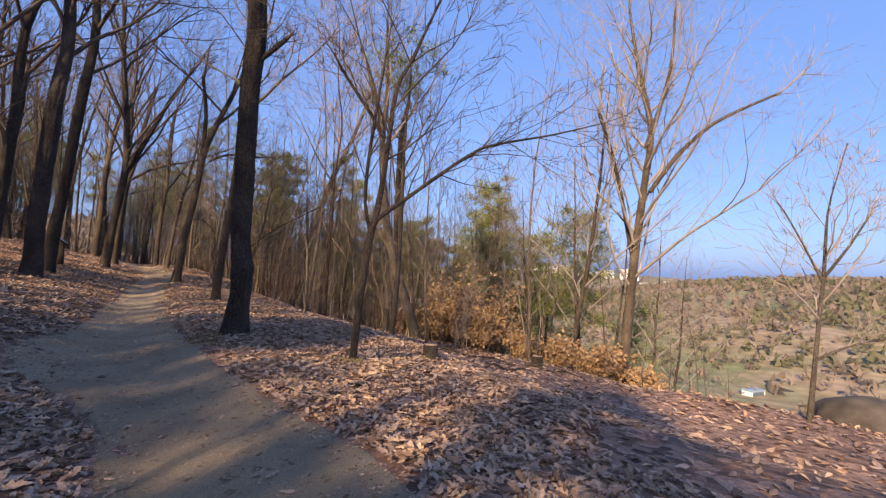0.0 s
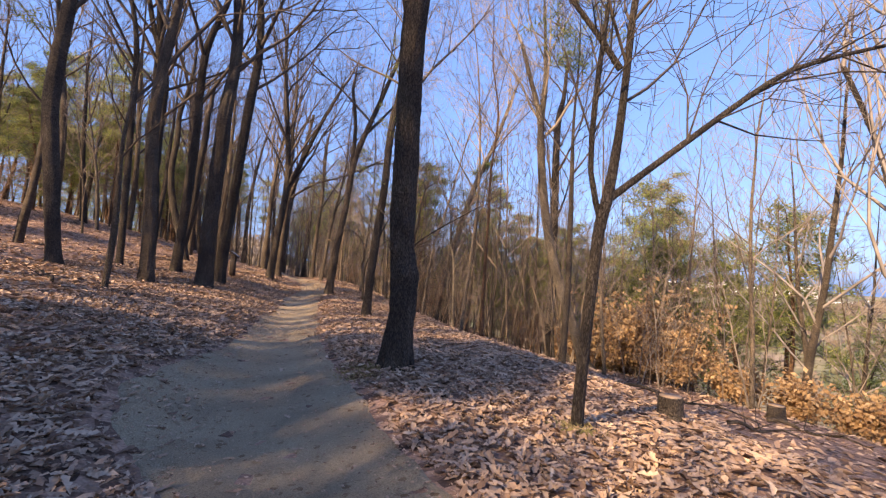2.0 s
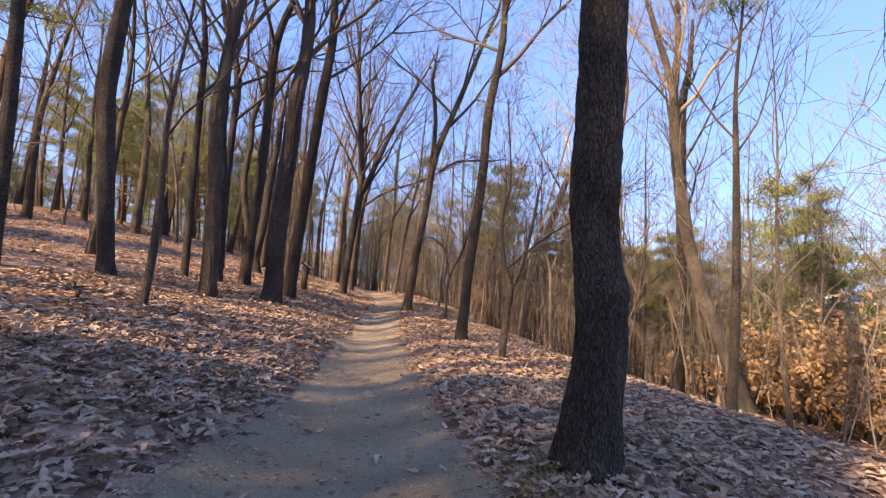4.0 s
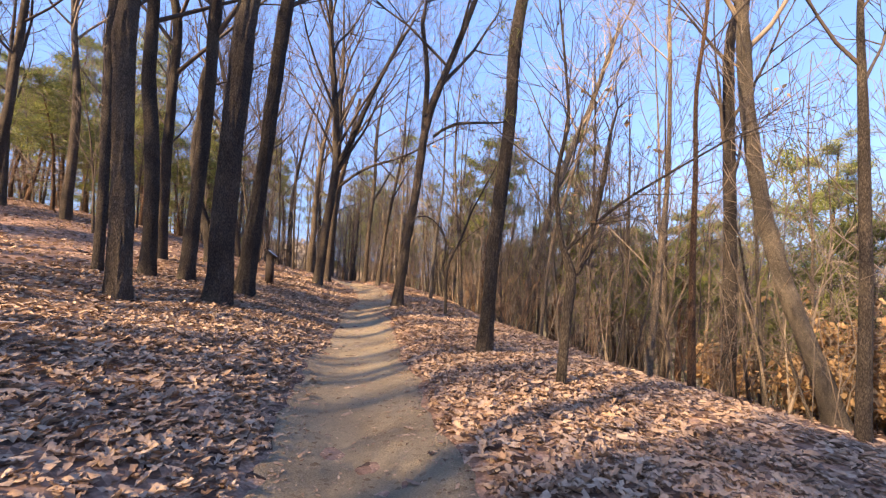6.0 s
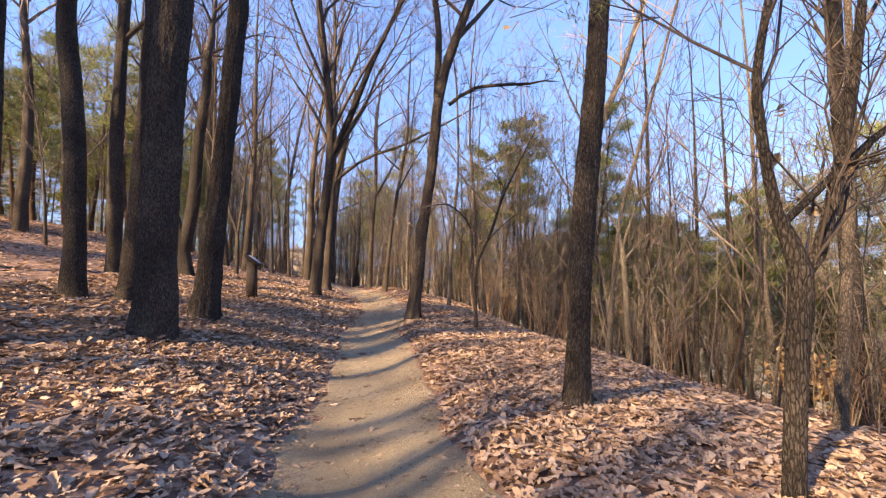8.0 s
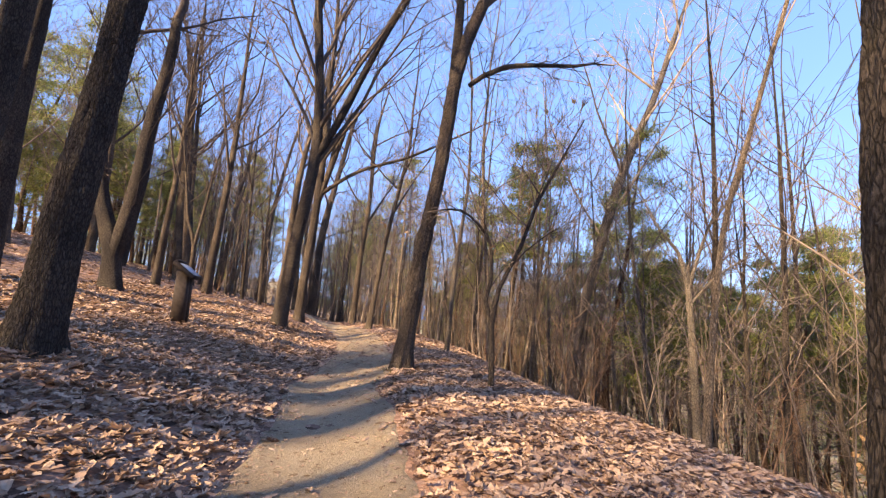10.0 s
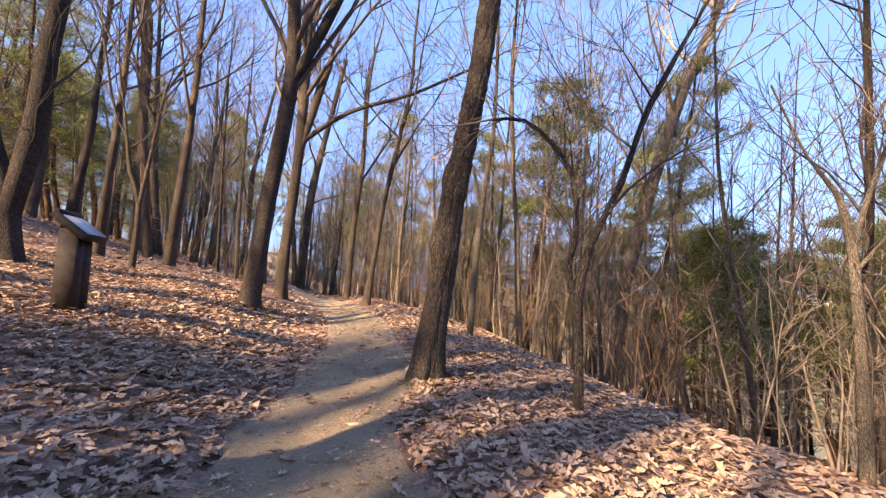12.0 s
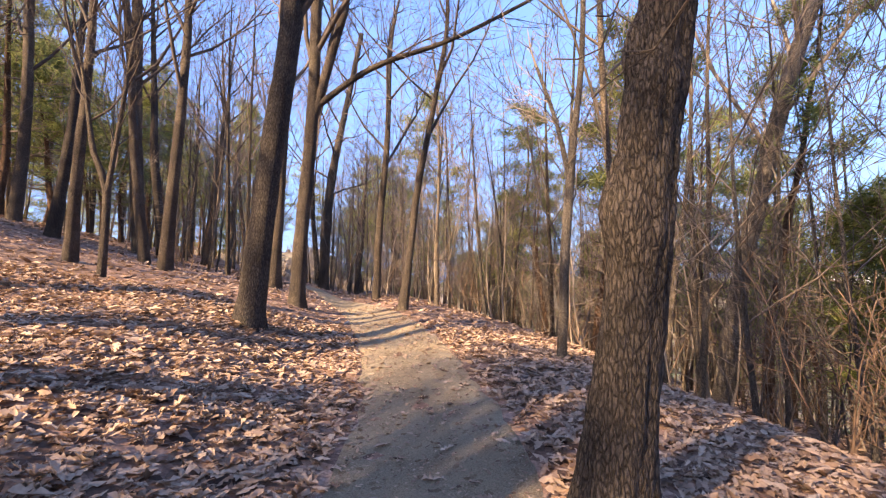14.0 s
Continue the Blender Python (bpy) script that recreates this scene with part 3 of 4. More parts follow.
key_tree("dark oak at the bend with rising limbs", BARK_DARK, TWIG_DARK,
         [(-15.73, 20.02, 0.38, 0.186), (-15.53, 20.10, 2.49, 0.165), (-15.26, 20.19, 4.77, 0.145), (-15.30, 20.18, 6.66, 0.125), (-15.58, 20.08, 9.62, 0.105), (-15.67, 20.04, 10.90, 0.084)],
         [[(-15.26, 20.19, 4.88, 0.104), (-14.72, 20.39, 6.02, 0.104), (-13.82, 20.72, 8.32, 0.084), (-12.92, 21.05, 10.22, 0.063)]], 15, 17, 0.26, steep=(0.35, 0.75))
key_tree("paler twin oak at the bend of the path", BARK_MID, TWIG_DARK,
         [(-17.58, 22.97, 0.42, 0.172), (-17.54, 22.98, 1.54, 0.148), (-17.41, 23.04, 3.42, 0.137), (-17.33, 23.07, 5.08, 0.126), (-17.31, 23.08, 7.30, 0.115)],
         [[(-17.39, 23.05, 4.31, 0.113), (-17.05, 23.20, 5.73, 0.101), (-16.73, 23.34, 7.04, 0.089)],
          [(-17.27, 23.10, 4.82, 0.076), (-16.13, 23.61, 5.73, 0.063), (-14.51, 24.32, 6.39, 0.051), (-12.87, 25.04, 7.32, 0.038)]], 15, 16, 0.28, steep=(0.35, 0.75))
key_tree("small forked tree with a few dry leaves", BARK_DARK, TWIG_DARK,
         [(-5.52, 11.74, -0.24, 0.052), (-5.46, 11.76, 0.62, 0.056), (-5.42, 11.77, 1.10, 0.061), (-5.53, 11.74, 1.44, 0.035), (-5.59, 11.72, 1.92, 0.030), (-5.60, 11.71, 2.27, 0.026), (-5.52, 11.74, 2.71, 0.022), (-5.48, 11.75, 3.06, 0.017)],
         [[(-5.41, 11.78, 1.10, 0.039), (-5.33, 11.80, 1.18, 0.039), (-5.19, 11.85, 1.70, 0.035), (-5.08, 11.89, 2.27, 0.030), (-5.01, 11.91, 2.79, 0.022)],
          [(-5.49, 11.75, 1.38, 0.022), (-5.17, 11.86, 1.70, 0.022), (-4.75, 11.99, 2.06, 0.017), (-3.75, 12.32, 2.72, 0.013)]], 4.8, 9, 0.45, dry=12)
key_tree("tall sunlit tree leaning over the thicket", BARK_PALE, TWIG_PALE,
         [(-1.03, 17.12, -1.62, 0.205), (-1.51, 16.94, -0.32, 0.17), (-1.96, 16.78, 0.94, 0.155), (-2.35, 16.63, 2.42, 0.142), (-2.59, 16.54, 4.02, 0.135), (-2.73, 16.49, 5.96, 0.105)],
         [[(-2.62, 16.52, 4.5, 0.099), (-2.76, 16.28, 6.23, 0.086), (-3.10, 16.11, 7.55, 0.072), (-3.38, 15.98, 8.60, 0.058)]], 13, 10, 0.55)
key_tree("two-stemmed dark oak up the slope", BARK_DARK, TWIG_DARK,
         [(-18.36, 17.47, 1.08, 0.213), (-18.47, 17.42, 1.95, 0.192), (-18.90, 17.26, 3.29, 0.147), (-19.14, 17.16, 4.97, 0.126), (-19.01, 17.22, 6.61, 0.116), (-18.99, 17.22, 7.75, 0.105)],
         [[(-18.40, 17.45, 1.83, 0.168), (-18.17, 17.54, 3.33, 0.172), (-18.06, 17.58, 5.02, 0.151), (-17.87, 17.66, 6.67, 0.129), (-17.84, 17.67, 7.82, 0.118)]], 12, 8, 0.5)
key_tree("small crooked tree arching towards the path", BARK_DARK, TWIG_DARK,
         [(-9.44, 17.73, -0.28, 0.042), (-9.45, 17.72, 0.51, 0.043), (-9.47, 17.71, 0.81, 0.056), (-9.37, 17.76, 1.37, 0.035), (-9.09, 17.90, 2.02, 0.031), (-8.88, 18.00, 2.70, 0.027), (-8.68, 18.10, 3.16, 0.023)],
         [[(-9.47, 17.71, 0.85, 0.034), (-9.56, 17.67, 1.16, 0.035), (-9.49, 17.70, 1.50, 0.030), (-9.52, 17.69, 2.04, 0.026), (-9.70, 17.60, 2.36, 0.022), (-9.97, 17.47, 2.58, 0.018), (-10.25, 17.33, 2.56, 0.013)]], 4.6, 8, 0.45, dry=8)
key_tree("grey curved tree with feathery rising branches", BARK_PALE, TWIG_PALE,
         [(-9.30, 26.40, -1.54, 0.206), (-8.80, 26.59, 1.07, 0.175), (-8.35, 26.76, 2.87, 0.160), (-7.89, 26.94, 4.72, 0.162), (-7.24, 27.19, 6.83, 0.147), (-6.40, 27.51, 9.01, 0.112), (-5.71, 27.77, 11.26, 0.095)],
         [], 15, 14, 0.3)
key_tree("small forked sapling up the slope", BARK_MID, TWIG_DARK,
         [(-19.25, 20.05, 1.00, 0.068), (-19.23, 20.06, 2.52, 0.059), (-19.47, 19.96, 3.22, 0.049), (-19.67, 19.87, 4.43, 0.030)],
         [[(-19.22, 20.07, 2.52, 0.049), (-19.05, 20.14, 3.92, 0.040), (-18.92, 20.20, 5.15, 0.030)]], 6.5, 8, 0.4)
key_tree("straight grey-brown tree on the upper slope", BARK_MID, TWIG_DARK,
         [(-26.25, 24.94, 1.68, 0.231), (-26.56, 24.80, 5.69, 0.196), (-26.72, 24.73, 10.76, 0.160)],
         [], 14, 9, 0.4)
key_tree("grey-brown tree on the crest of the slope", BARK_MID, TWIG_DARK,
         [(-28.90, 22.60, 2.42, 0.210), (-28.70, 22.70, 5.95, 0.149), (-28.87, 22.62, 11.50, 0.130)],
         [], 13, 9, 0.4)
key_tree("tall bare ash with fine upswept branches", BARK_MID, TWIG_ASH,
         [(7.18, 17.64, -3.46, 0.203), (7.45, 17.64, 1.43, 0.171), (7.78, 17.64, 4.88, 0.137), (7.97, 17.65, 7.20, 0.115), (7.37, 17.64, 9.74, 0.081), (6.94, 17.64, 12.08, 0.046)],
         [[(8.02, 17.65, 4.66, 0.092), (9.22, 17.65, 6.34, 0.080), (10.68, 17.66, 7.70, 0.069), (13.18, 17.68, 9.00, 0.046)],
          [(7.38, 17.64, 2.11, 0.091), (6.61, 17.64, 5.51, 0.069), (5.83, 17.63, 7.79, 0.069)],
          [(7.84, 17.65, 6.50, 0.115), (8.65, 17.65, 9.58, 0.069), (8.80, 17.65, 12.18, 0.046)]], 17, 30, 0.22)
key_tree("small bare tree on the edge of the slope", BARK_PALE, TWIG_ASH,
         [(6.94, 8.50, -1.30, 0.054), (7.05, 8.51, 0.04, 0.039), (7.16, 8.51, 1.45, 0.035), (7.21, 8.51, 2.65, 0.019), (7.36, 8.51, 3.32, 0.012)],
         [[(7.18, 8.51, 1.45, 0.031), (7.61, 8.51, 2.02, 0.024), (8.03, 8.51, 2.69, 0.016)],
          [(7.14, 8.51, 1.34, 0.024), (6.73, 8.50, 2.08, 0.016), (6.34, 8.50, 2.71, 0.016)],
          [(7.00, 8.50, -0.17, 0.031), (7.64, 8.51, 0.13, 0.023), (8.37, 8.51, 0.33, 0.016)]], 5.4, 12, 0.3)
key_tree("thin dark trunk in front of the thicket", BARK_DARK, TWIG_DARK,
         [(-2.41, 19.57, -1.77, 0.176), (-2.35, 19.57, 1.64, 0.152), (-2.38, 19.57, 6.76, 0.128)],
         [], 12, 8, 0.4)
key_tree("thin dark upright trunk beside a leaning tree", BARK_DARK, TWIG_DARK,
         [(-1.74, 14.49, -1.11, 0.092), (-1.66, 14.53, 0.99, 0.079), (-1.66, 14.53, 3.37, 0.066), (-1.67, 14.52, 5.37, 0.040)],
         [], 9.5, 7, 0.5, sprigs=34, where=(0.84, 0.99), tuft=0.4)
key_tree("thick dark oak on the wooded slope", BARK_DARK, TWIG_DARK,
         [(-12.60, 9.00, 0.87, 0.145), (-12.80, 8.91, 2.77, 0.146), (-12.96, 8.84, 4.60, 0.158), (-12.83, 8.90, 6.45, 0.135)],
         [], 15, 12, 0.36)
key_tree("dark oak on the wooded slope", BARK_DARK, TWIG_DARK,
         [(-12.19, 7.23, 1.02, 0.098), (-12.20, 7.23, 2.89, 0.088), (-12.29, 7.19, 5.37, 0.089)],
         [], 14, 12, 0.36)
key_tree("thin pale-footed sapling among leaves", BARK_MID, TWIG_DARK,
         [(-9.35, 7.84, 0.54, 0.046), (-9.27, 7.88, 1.50, 0.054), (-9.26, 7.88, 2.29, 0.047), (-9.25, 7.88, 3.25, 0.032)],
         [], 5.5, 9, 0.4)
key_tree("pale grey trunk rising from the thicket's edge", BARK_PALE, TWIG_PALE,
         [(-11.84, 22.00, -0.06, 0.064), (-11.77, 22.03, 1.41, 0.065), (-11.70, 22.06, 2.40, 0.066), (-11.64, 22.09, 3.07, 0.050), (-11.51, 22.15, 4.35, 0.042)],
         [[(-11.70, 22.06, 2.48, 0.041), (-11.86, 21.99, 3.32, 0.033), (-12.12, 21.87, 4.17, 0.025)]], 13, 11, 0.35)
key_tree("slender brown tree where the path bends", BARK_MID, TWIG_DARK,
         [(-16.15, 25.10, 0.24, 0.112), (-15.96, 25.18, 1.90, 0.085), (-15.81, 25.25, 3.33, 0.086), (-15.49, 25.39, 5.23, 0.072), (-15.17, 25.53, 7.31, 0.058)],
         [], 13, 10, 0.3)
key_tree("brown tree beyond the bend of the path", BARK_MID, TWIG_DARK,
         [(-26.34, 34.60, 0.31, 0.276), (-26.23, 34.64, 3.77, 0.248), (-25.95, 34.77, 6.90, 0.218), (-25.29, 35.06, 10.73, 0.157), (-24.63, 35.35, 14.63, 0.127)],
         [], 13, 10, 0.35)
key_tree("slender brown tree beside the path's bend", BARK_MID, TWIG_DARK,
         [(-19.56, 29.23, 0.20, 0.145), (-19.46, 29.27, 2.91, 0.126), (-19.24, 29.37, 6.10, 0.106), (-19.18, 29.40, 9.37, 0.086)],
         [], 13, 10, 0.35)
key_tree("pale barkless dead tree with crooked limbs", BARK_BARE, TWIG_DARK,
         [(-6.36, 20.06, -0.90, 0.074), (-6.42, 20.04, 0.89, 0.059), (-6.47, 20.02, 1.66, 0.052), (-6.61, 19.96, 2.26, 0.035), (-6.94, 19.84, 2.72, 0.017)],
         [[(-6.47, 20.02, 1.57, 0.034), (-6.04, 20.18, 2.83, 0.026), (-5.61, 20.34, 3.40, 0.022), (-5.35, 20.45, 4.25, 0.013)],
          [(-6.44, 20.03, 1.31, 0.026), (-5.97, 20.21, 1.86, 0.017), (-5.56, 20.36, 2.15, 0.013)]], 4.6, 2, 0.7)
key_tree("pale sunlit trunk in the thicket", BARK_SUNLIT, TWIG_PALE,
         [(-6.72, 17.08, -0.37, 0.051), (-6.63, 17.12, 0.50, 0.041), (-6.50, 17.17, 1.67, 0.035), (-6.36, 17.22, 2.43, 0.035), (-6.14, 17.31, 3.16, 0.032)],
         [], 12, 10, 0.4)
key_tree("pale sunlit trunk in the thicket", BARK_SUNLIT, TWIG_PALE,
         [(-4.50, 14.11, -0.49, 0.056), (-4.34, 14.17, 1.17, 0.050), (-4.22, 14.22, 2.69, 0.038)],
         [], 10, 9, 0.45)
key_tree("reddish straight trunk in the thicket", BARK_PINE, TWIG_DARK,
         [(-3.89, 14.11, -0.60, 0.060), (-3.88, 14.12, 1.16, 0.049), (-3.84, 14.13, 2.79, 0.037), (-3.83, 14.13, 4.03, 0.031)],
         [], 11, 9, 0.45)


def tree_shapes(seed, high, r, low, count, lean, kids=5):
    """Trunk and bare crown of a woodland tree of the second rank."""
    rng = random.Random(seed)
    pts, p, way = [], Vector((0, 0, -0.2)), Vector((lean[0], lean[1], 1)).normalized()
    n = 13
    for i in range(n + 1):
        pts.append((*p, max(0.01, r * (1 - 0.9 * (i / n) ** 1.2))))
        way = (way + Vector((rng.gauss(0, 0.034), rng.gauss(0, 0.034), 0.06))).normalized()
        p = p + way * high / n
    line = smooth_line(pts, 0.45)
    body, crown = Shape(), Shape()
    body.tube([q[:3] for q in line], [q[3] for q in line], 9 if r > 0.105 else 6, 0.1, seed, 0.4)
    for k in range(count):
        h = low + (0.97 - low) * (k + rng.random() * 0.7) / count
        q = line[min(len(line) - 1, int(h * len(line)))]
        out = turned(Vector((0, 0, 1)), rng.uniform(0.5, 0.95), k * 2.4 + rng.uniform(-0.5, 0.5))
        grow(crown, q[:3], out, (1 - h) * high * 0.45 + high * 0.1, min(0.05, q[3] * 0.5), 2, rng, 0.11, 0.13, (0.4, 0.85), kids, 0.006)
    return body, crown


def plain_tree(seed, high, r, bark, twig, low, count, lean, kids=5):
    body, crown = tree_shapes(seed, high, r, low, count, lean, kids)
    root = thing("tree", Matrix(), "bare brown-grey woodland tree with rising branches", "tree", "bare woodland trees")
    part("trunk", body, bark, root)
    tagged(part("crown", crown, twig, root), kind="stuff")
    return root


def grove(name, models, places, label):
    """Crowded far trees, joined; models are (body, crown, bark, twig)."""
    mats, points, faces, slots = [], [], [], []
    for k, (x, y, turn, size) in enumerate(places):
        body, crown, bark, twig = models[k % len(models)]
        m = pose(x, y, height(x, y), 0, 0, turn) @ Matrix.Scale(size, 4)
        for shape, mat in ((body, bark), (crown, twig)):
            if mat not in mats:
                mats.append(mat)
            base = len(points)
            points += [tuple(m @ Vector(v)) for v in shape.v]
            faces += [tuple(i + base for i in f) for f in shape.f]
            slots += [mats.index(mat)] * len(shape.f)
    me = bpy.data.meshes.new(name)
    me.from_pydata(points, [], faces)
    for mat in mats:
        me.materials.append(mat)
    me.polygons.foreach_set("material_index", slots)
    me.update()
    return tagged(new(name, me), label, "woods", kind="stuff")


def pine(seed, high, r, crown_from, spread, boughs, tufts=6, count=34, size=0.46):
    """A pine with a reddish trunk, dead lower boughs and layered tufts of needles."""
    rng = random.Random(seed)
    root = thing("pine_tree", Matrix(), "green pine with a reddish trunk and layered boughs", "tree", "pines")
    pts, p, way = [], Vector((0, 0, -0.2)), Vector((rng.gauss(0, 0.06), rng.gauss(0, 0.06), 1)).normalized()
    for i in range(13):
        pts.append((*p, max(0.015, r * (1 - 0.85 * i / 12))))
        way = (way + Vector((rng.gauss(0, 0.06), rng.gauss(0, 0.06), 0.08))).normalized()
        p = p + way * high / 12
    line = smooth_line(pts, 0.7)
    body = Shape()
    body.tube([q[:3] for q in line], [q[3] for q in line], 7, 0.1, seed, 0.3)
    part("trunk", body, BARK_PINE, root)
    wood, green = Shape(), Shape()
    for k in range(boughs):
        h = 0.16 + 0.83 * k / boughs
        q = Vector(line[min(len(line) - 1, int(h * len(line)))][:3])
        live = h > crown_from
        reach = spread * min(1.0, 1.25 * (1.06 - h) ** 0.6) * rng.uniform(0.55, 1.15) * (1 if live else 0.7)
        a = k * 2.4 + rng.uniform(-0.5, 0.5)
        tip = Vector((math.cos(a), math.sin(a), rng.uniform(-0.12, 0.3))) * reach
        wood.tube([q, q + tip * 0.5 + Vector((0, 0, -0.06 * reach)), q + tip], [0.03, 0.02, 0.008], 3)
        for j in range(tufts):
            f = rng.uniform(0.35, 1.0)
            off = Vector((rng.gauss(0, 0.26), rng.gauss(0, 0.26), rng.gauss(0.06, 0.07))) * reach
            wood.tube([q + tip * f, q + tip * f + off], [0.009, 0.005], 3)
            if live:
                needles(green, q + tip * f + off, size, count, rng)
        if live:
            needles(green, q + tip, size, count + 6, rng)
    tagged(part("branchwork", wood, TWIG_MID, root), kind="stuff")
    tagged(part("needles", green, NEEDLE, root), kind="stuff")
    return root


def sapling(seed, high, stems, bark, tangle=0.085, thick=1.0):
    """Thin bare crooked stems of the thicket with their twigs."""
    rng = random.Random(seed)
    root = thing("sapling", Matrix(), "thin dry tan sapling of the bare thicket", "sapling", "thicket saplings")
    twigs = Shape()
    for k in range(stems):
        stem = Shape()
        tall = high * rng.uniform(0.6, 1.0)
        p, way, r = Vector((rng.gauss(0, 0.3), rng.gauss(0, 0.3), -0.2)), Vector((rng.gauss(0, 0.16), rng.gauss(0, 0.16), 1)).normalized(), rng.uniform(0.009, 0.021) * thick
        pts, radii, n = [], [], 11
        for i in range(n + 1):
            pts.append(p)
            radii.append(max(0.005, r * (1 - 0.82 * i / n)))
            way = (way + Vector((rng.gauss(0, tangle), rng.gauss(0, tangle), 0.06))).normalized()
            if i > 1 and rng.random() < 0.85:
                grow(twigs, p, turned(way, rng.uniform(0.5, 1.2), rng.uniform(0, 6.28)), tall * rng.uniform(0.14, 0.34), max(0.005, radii[-1] * 0.55), 1, rng, 0.04, 0.2, (0.5, 1.1), 4, 0.004)
            p = p + way * tall / n
        stem.tube(pts, radii, 5, 0.1, seed)
        part("stem", stem, bark, root)
    tagged(part("brushwood", twigs, bark, root), kind="stuff")
    return root


def shrub(seed, high, wide, count, mat, label):
    """A bush of dry clinging leaves on bare stems."""
    rng = random.Random(seed)
    root = thing("shrub", Matrix(), label, "shrub", "dry-leaved shrubs")
    wood, foliage = Shape(), Shape()
    for k in range(9):
        way = Vector((rng.gauss(0, 0.4), rng.gauss(0, 0.4), 1)).normalized()
        grow(wood, (rng.gauss(0, wide * 0.15), rng.gauss(0, wide * 0.15), -0.1), way, high * rng.uniform(0.6, 0.9), 0.018, 2, rng, 0.05, 0.12, (0.5, 1.0), 5)
    tagged(part("wood", wood, TWIG_PALE, root), kind="stuff")
    tips = [v for v in wood.v if v.z > high * 0.2]
    for k in range(count):
        leaves(foliage, Vector(rng.choice(tips)), 0.10, 4, 0.17, rng)
    tagged(part("foliage", foliage, mat, root), kind="stuff")
    return root


def stand(model, first, places):
    """Stands the model at the first place and copies of it at the others: x, y, turn, size."""
    for k, (x, y, turn, size) in enumerate([first] + places):
        m = pose(x, y, height(x, y), 0, 0, turn) @ Matrix.Scale(size, 4)
        if k == 0:
            model.matrix_basis = pose(x, y, height(x, y), 0, 0, turn)
        else:
            copy_thing(model, m)


def scatter(rng, count, s_range, d_range, gap, keep):
    """Random free places on the hillside."""
    out, tries = [], 0
    while len(out) < count and tries < count * 60:
        tries += 1
        s, d = rng.uniform(*s_range), rng.uniform(*d_range)
        if not keep(s, d):
            continue
        x, y = from_sd(s, d)
        if all((x - a) ** 2 + (y - b) ** 2 > gap * gap for a, b in TAKEN):
            TAKEN.append((x, y))
            out.append((x, y, rng.uniform(0, 360), rng.uniform(0.8, 1.15)))
    return out


def share(models, places):
    for k, model in enumerate(models):
        mine = places[k::len(models)]
        if mine:
            stand(model, mine[0], mine[1:])


RNG = random.Random(11)
THICKET = [(8, 9.0), (14, 6.3), (18, 4.6), (24, 3.4), (30, 2.4), (36, 1.4), (44, -0.5), (60, -2)]


def in_thicket(s, d):
    return d > lerp_table(s, THICKET) + (1.0 if 16 < s < 30 else 0.0)


# woods on the upper side, ahead and behind
# trees added largely out of view, placed only for the shade they cast
SHADE = [(*from_sd(s, d), s * 50, 1.0) for s, d in ((13.4, -13.0), (18.6, -10.5))]
BARE_SHADE = [(*from_sd(s, d), s * 60, 0.95) for s, d in ((13.8, -9.5), (15.4, -11.0), (4.5, -9.5), (-3.0, -8.0), (5.6, -11.2), (3.4, -8.2), (7.2, -9.6))]
LOW_SHADE = [(*from_sd(s, d), s * 70, 1.0) for s, d in ((-7.5, -11.0), (-2.0, -11.5), (0.5, -9.0), (2.8, -11.5), (-5.5, -13.0))]
BARE_SHADE += [(-4.8, -8.8, 20, 0.8), (-4.2, -6.6, 260, 0.8), (-6.0, -7.4, 100, 0.9)]
TAKEN += [p[:2] for p in SHADE + LOW_SHADE + BARE_SHADE]
oaks = [plain_tree(101, 14, 0.17, BARK_MID, TWIG_MID, 0.38, 12, (0.03, 0.02)),
        plain_tree(102, 12.5, 0.14, BARK_MID, TWIG_DARK, 0.35, 12, (-0.05, 0.03)),
        plain_tree(103, 15, 0.19, BARK_DARK, TWIG_DARK, 0.40, 12, (0.08, -0.03)),
        plain_tree(104, 11, 0.11, BARK_PALE, TWIG_MID, 0.3, 12, (0.0, 0.08)),
        plain_tree(105, 13, 0.13, BARK_MID, TWIG_DARK, 0.33, 12, (0.1, 0.06))]
upper = scatter(RNG, 36, (4, 56), (-28, -6.0), 1.9, lambda s, d: d < -6.5 or s > 30)
upper += scatter(RNG, 20, (29, 62), (-12, 1.0), 1.6, lambda s, d: abs(d - lerp_table(s, CENTRE)) > 1.7)
# trees behind the start, out of view, added for their shadows
upper += scatter(RNG, 24, (-34, 4), (-30, -4.5), 2.4, lambda s, d: s > -1 or d < -10)
share(oaks, upper)
# slender trees crowding the lower side
slender = [plain_tree(111, 9, 0.05, BARK_SUNLIT, TWIG_MID, 0.25, 11, (0.06, 0.0), 3),
           plain_tree(112, 7.5, 0.045, BARK_PALE, TWIG_MID, 0.2, 11, (-0.05, 0.06), 3),
           plain_tree(113, 10.5, 0.06, BARK_SUNLIT, TWIG_MID, 0.3, 11, (0.1, 0.05), 3),
           plain_tree(114, 7, 0.05, BARK_MID, TWIG_MID, 0.2, 10, (0.02, -0.08), 3)]
crowd = scatter(RNG, 30, (11, 30), (8, 18), 0.9, lambda s, d: d > lerp_table(s, THICKET) + 1.0)
crowd += scatter(RNG, 50, (14, 46), (2, 16), 1.1, lambda s, d: d > lerp_table(s, THICKET) + 2.2)
crowd += scatter(RNG, 44, (36, 70), (-9, 24), 1.1, lambda s, d: abs(d - lerp_table(s, CENTRE)) > 1.6)
share(slender, crowd)
pines = [pine(201, 10, 0.13, 0.50, 2.4, 40), pine(202, 7.5, 0.11, 0.42, 2.3, 38), pine(203, 12, 0.15, 0.55, 2.5, 40), pine(204, 6, 0.09, 0.35, 2.0, 34)]
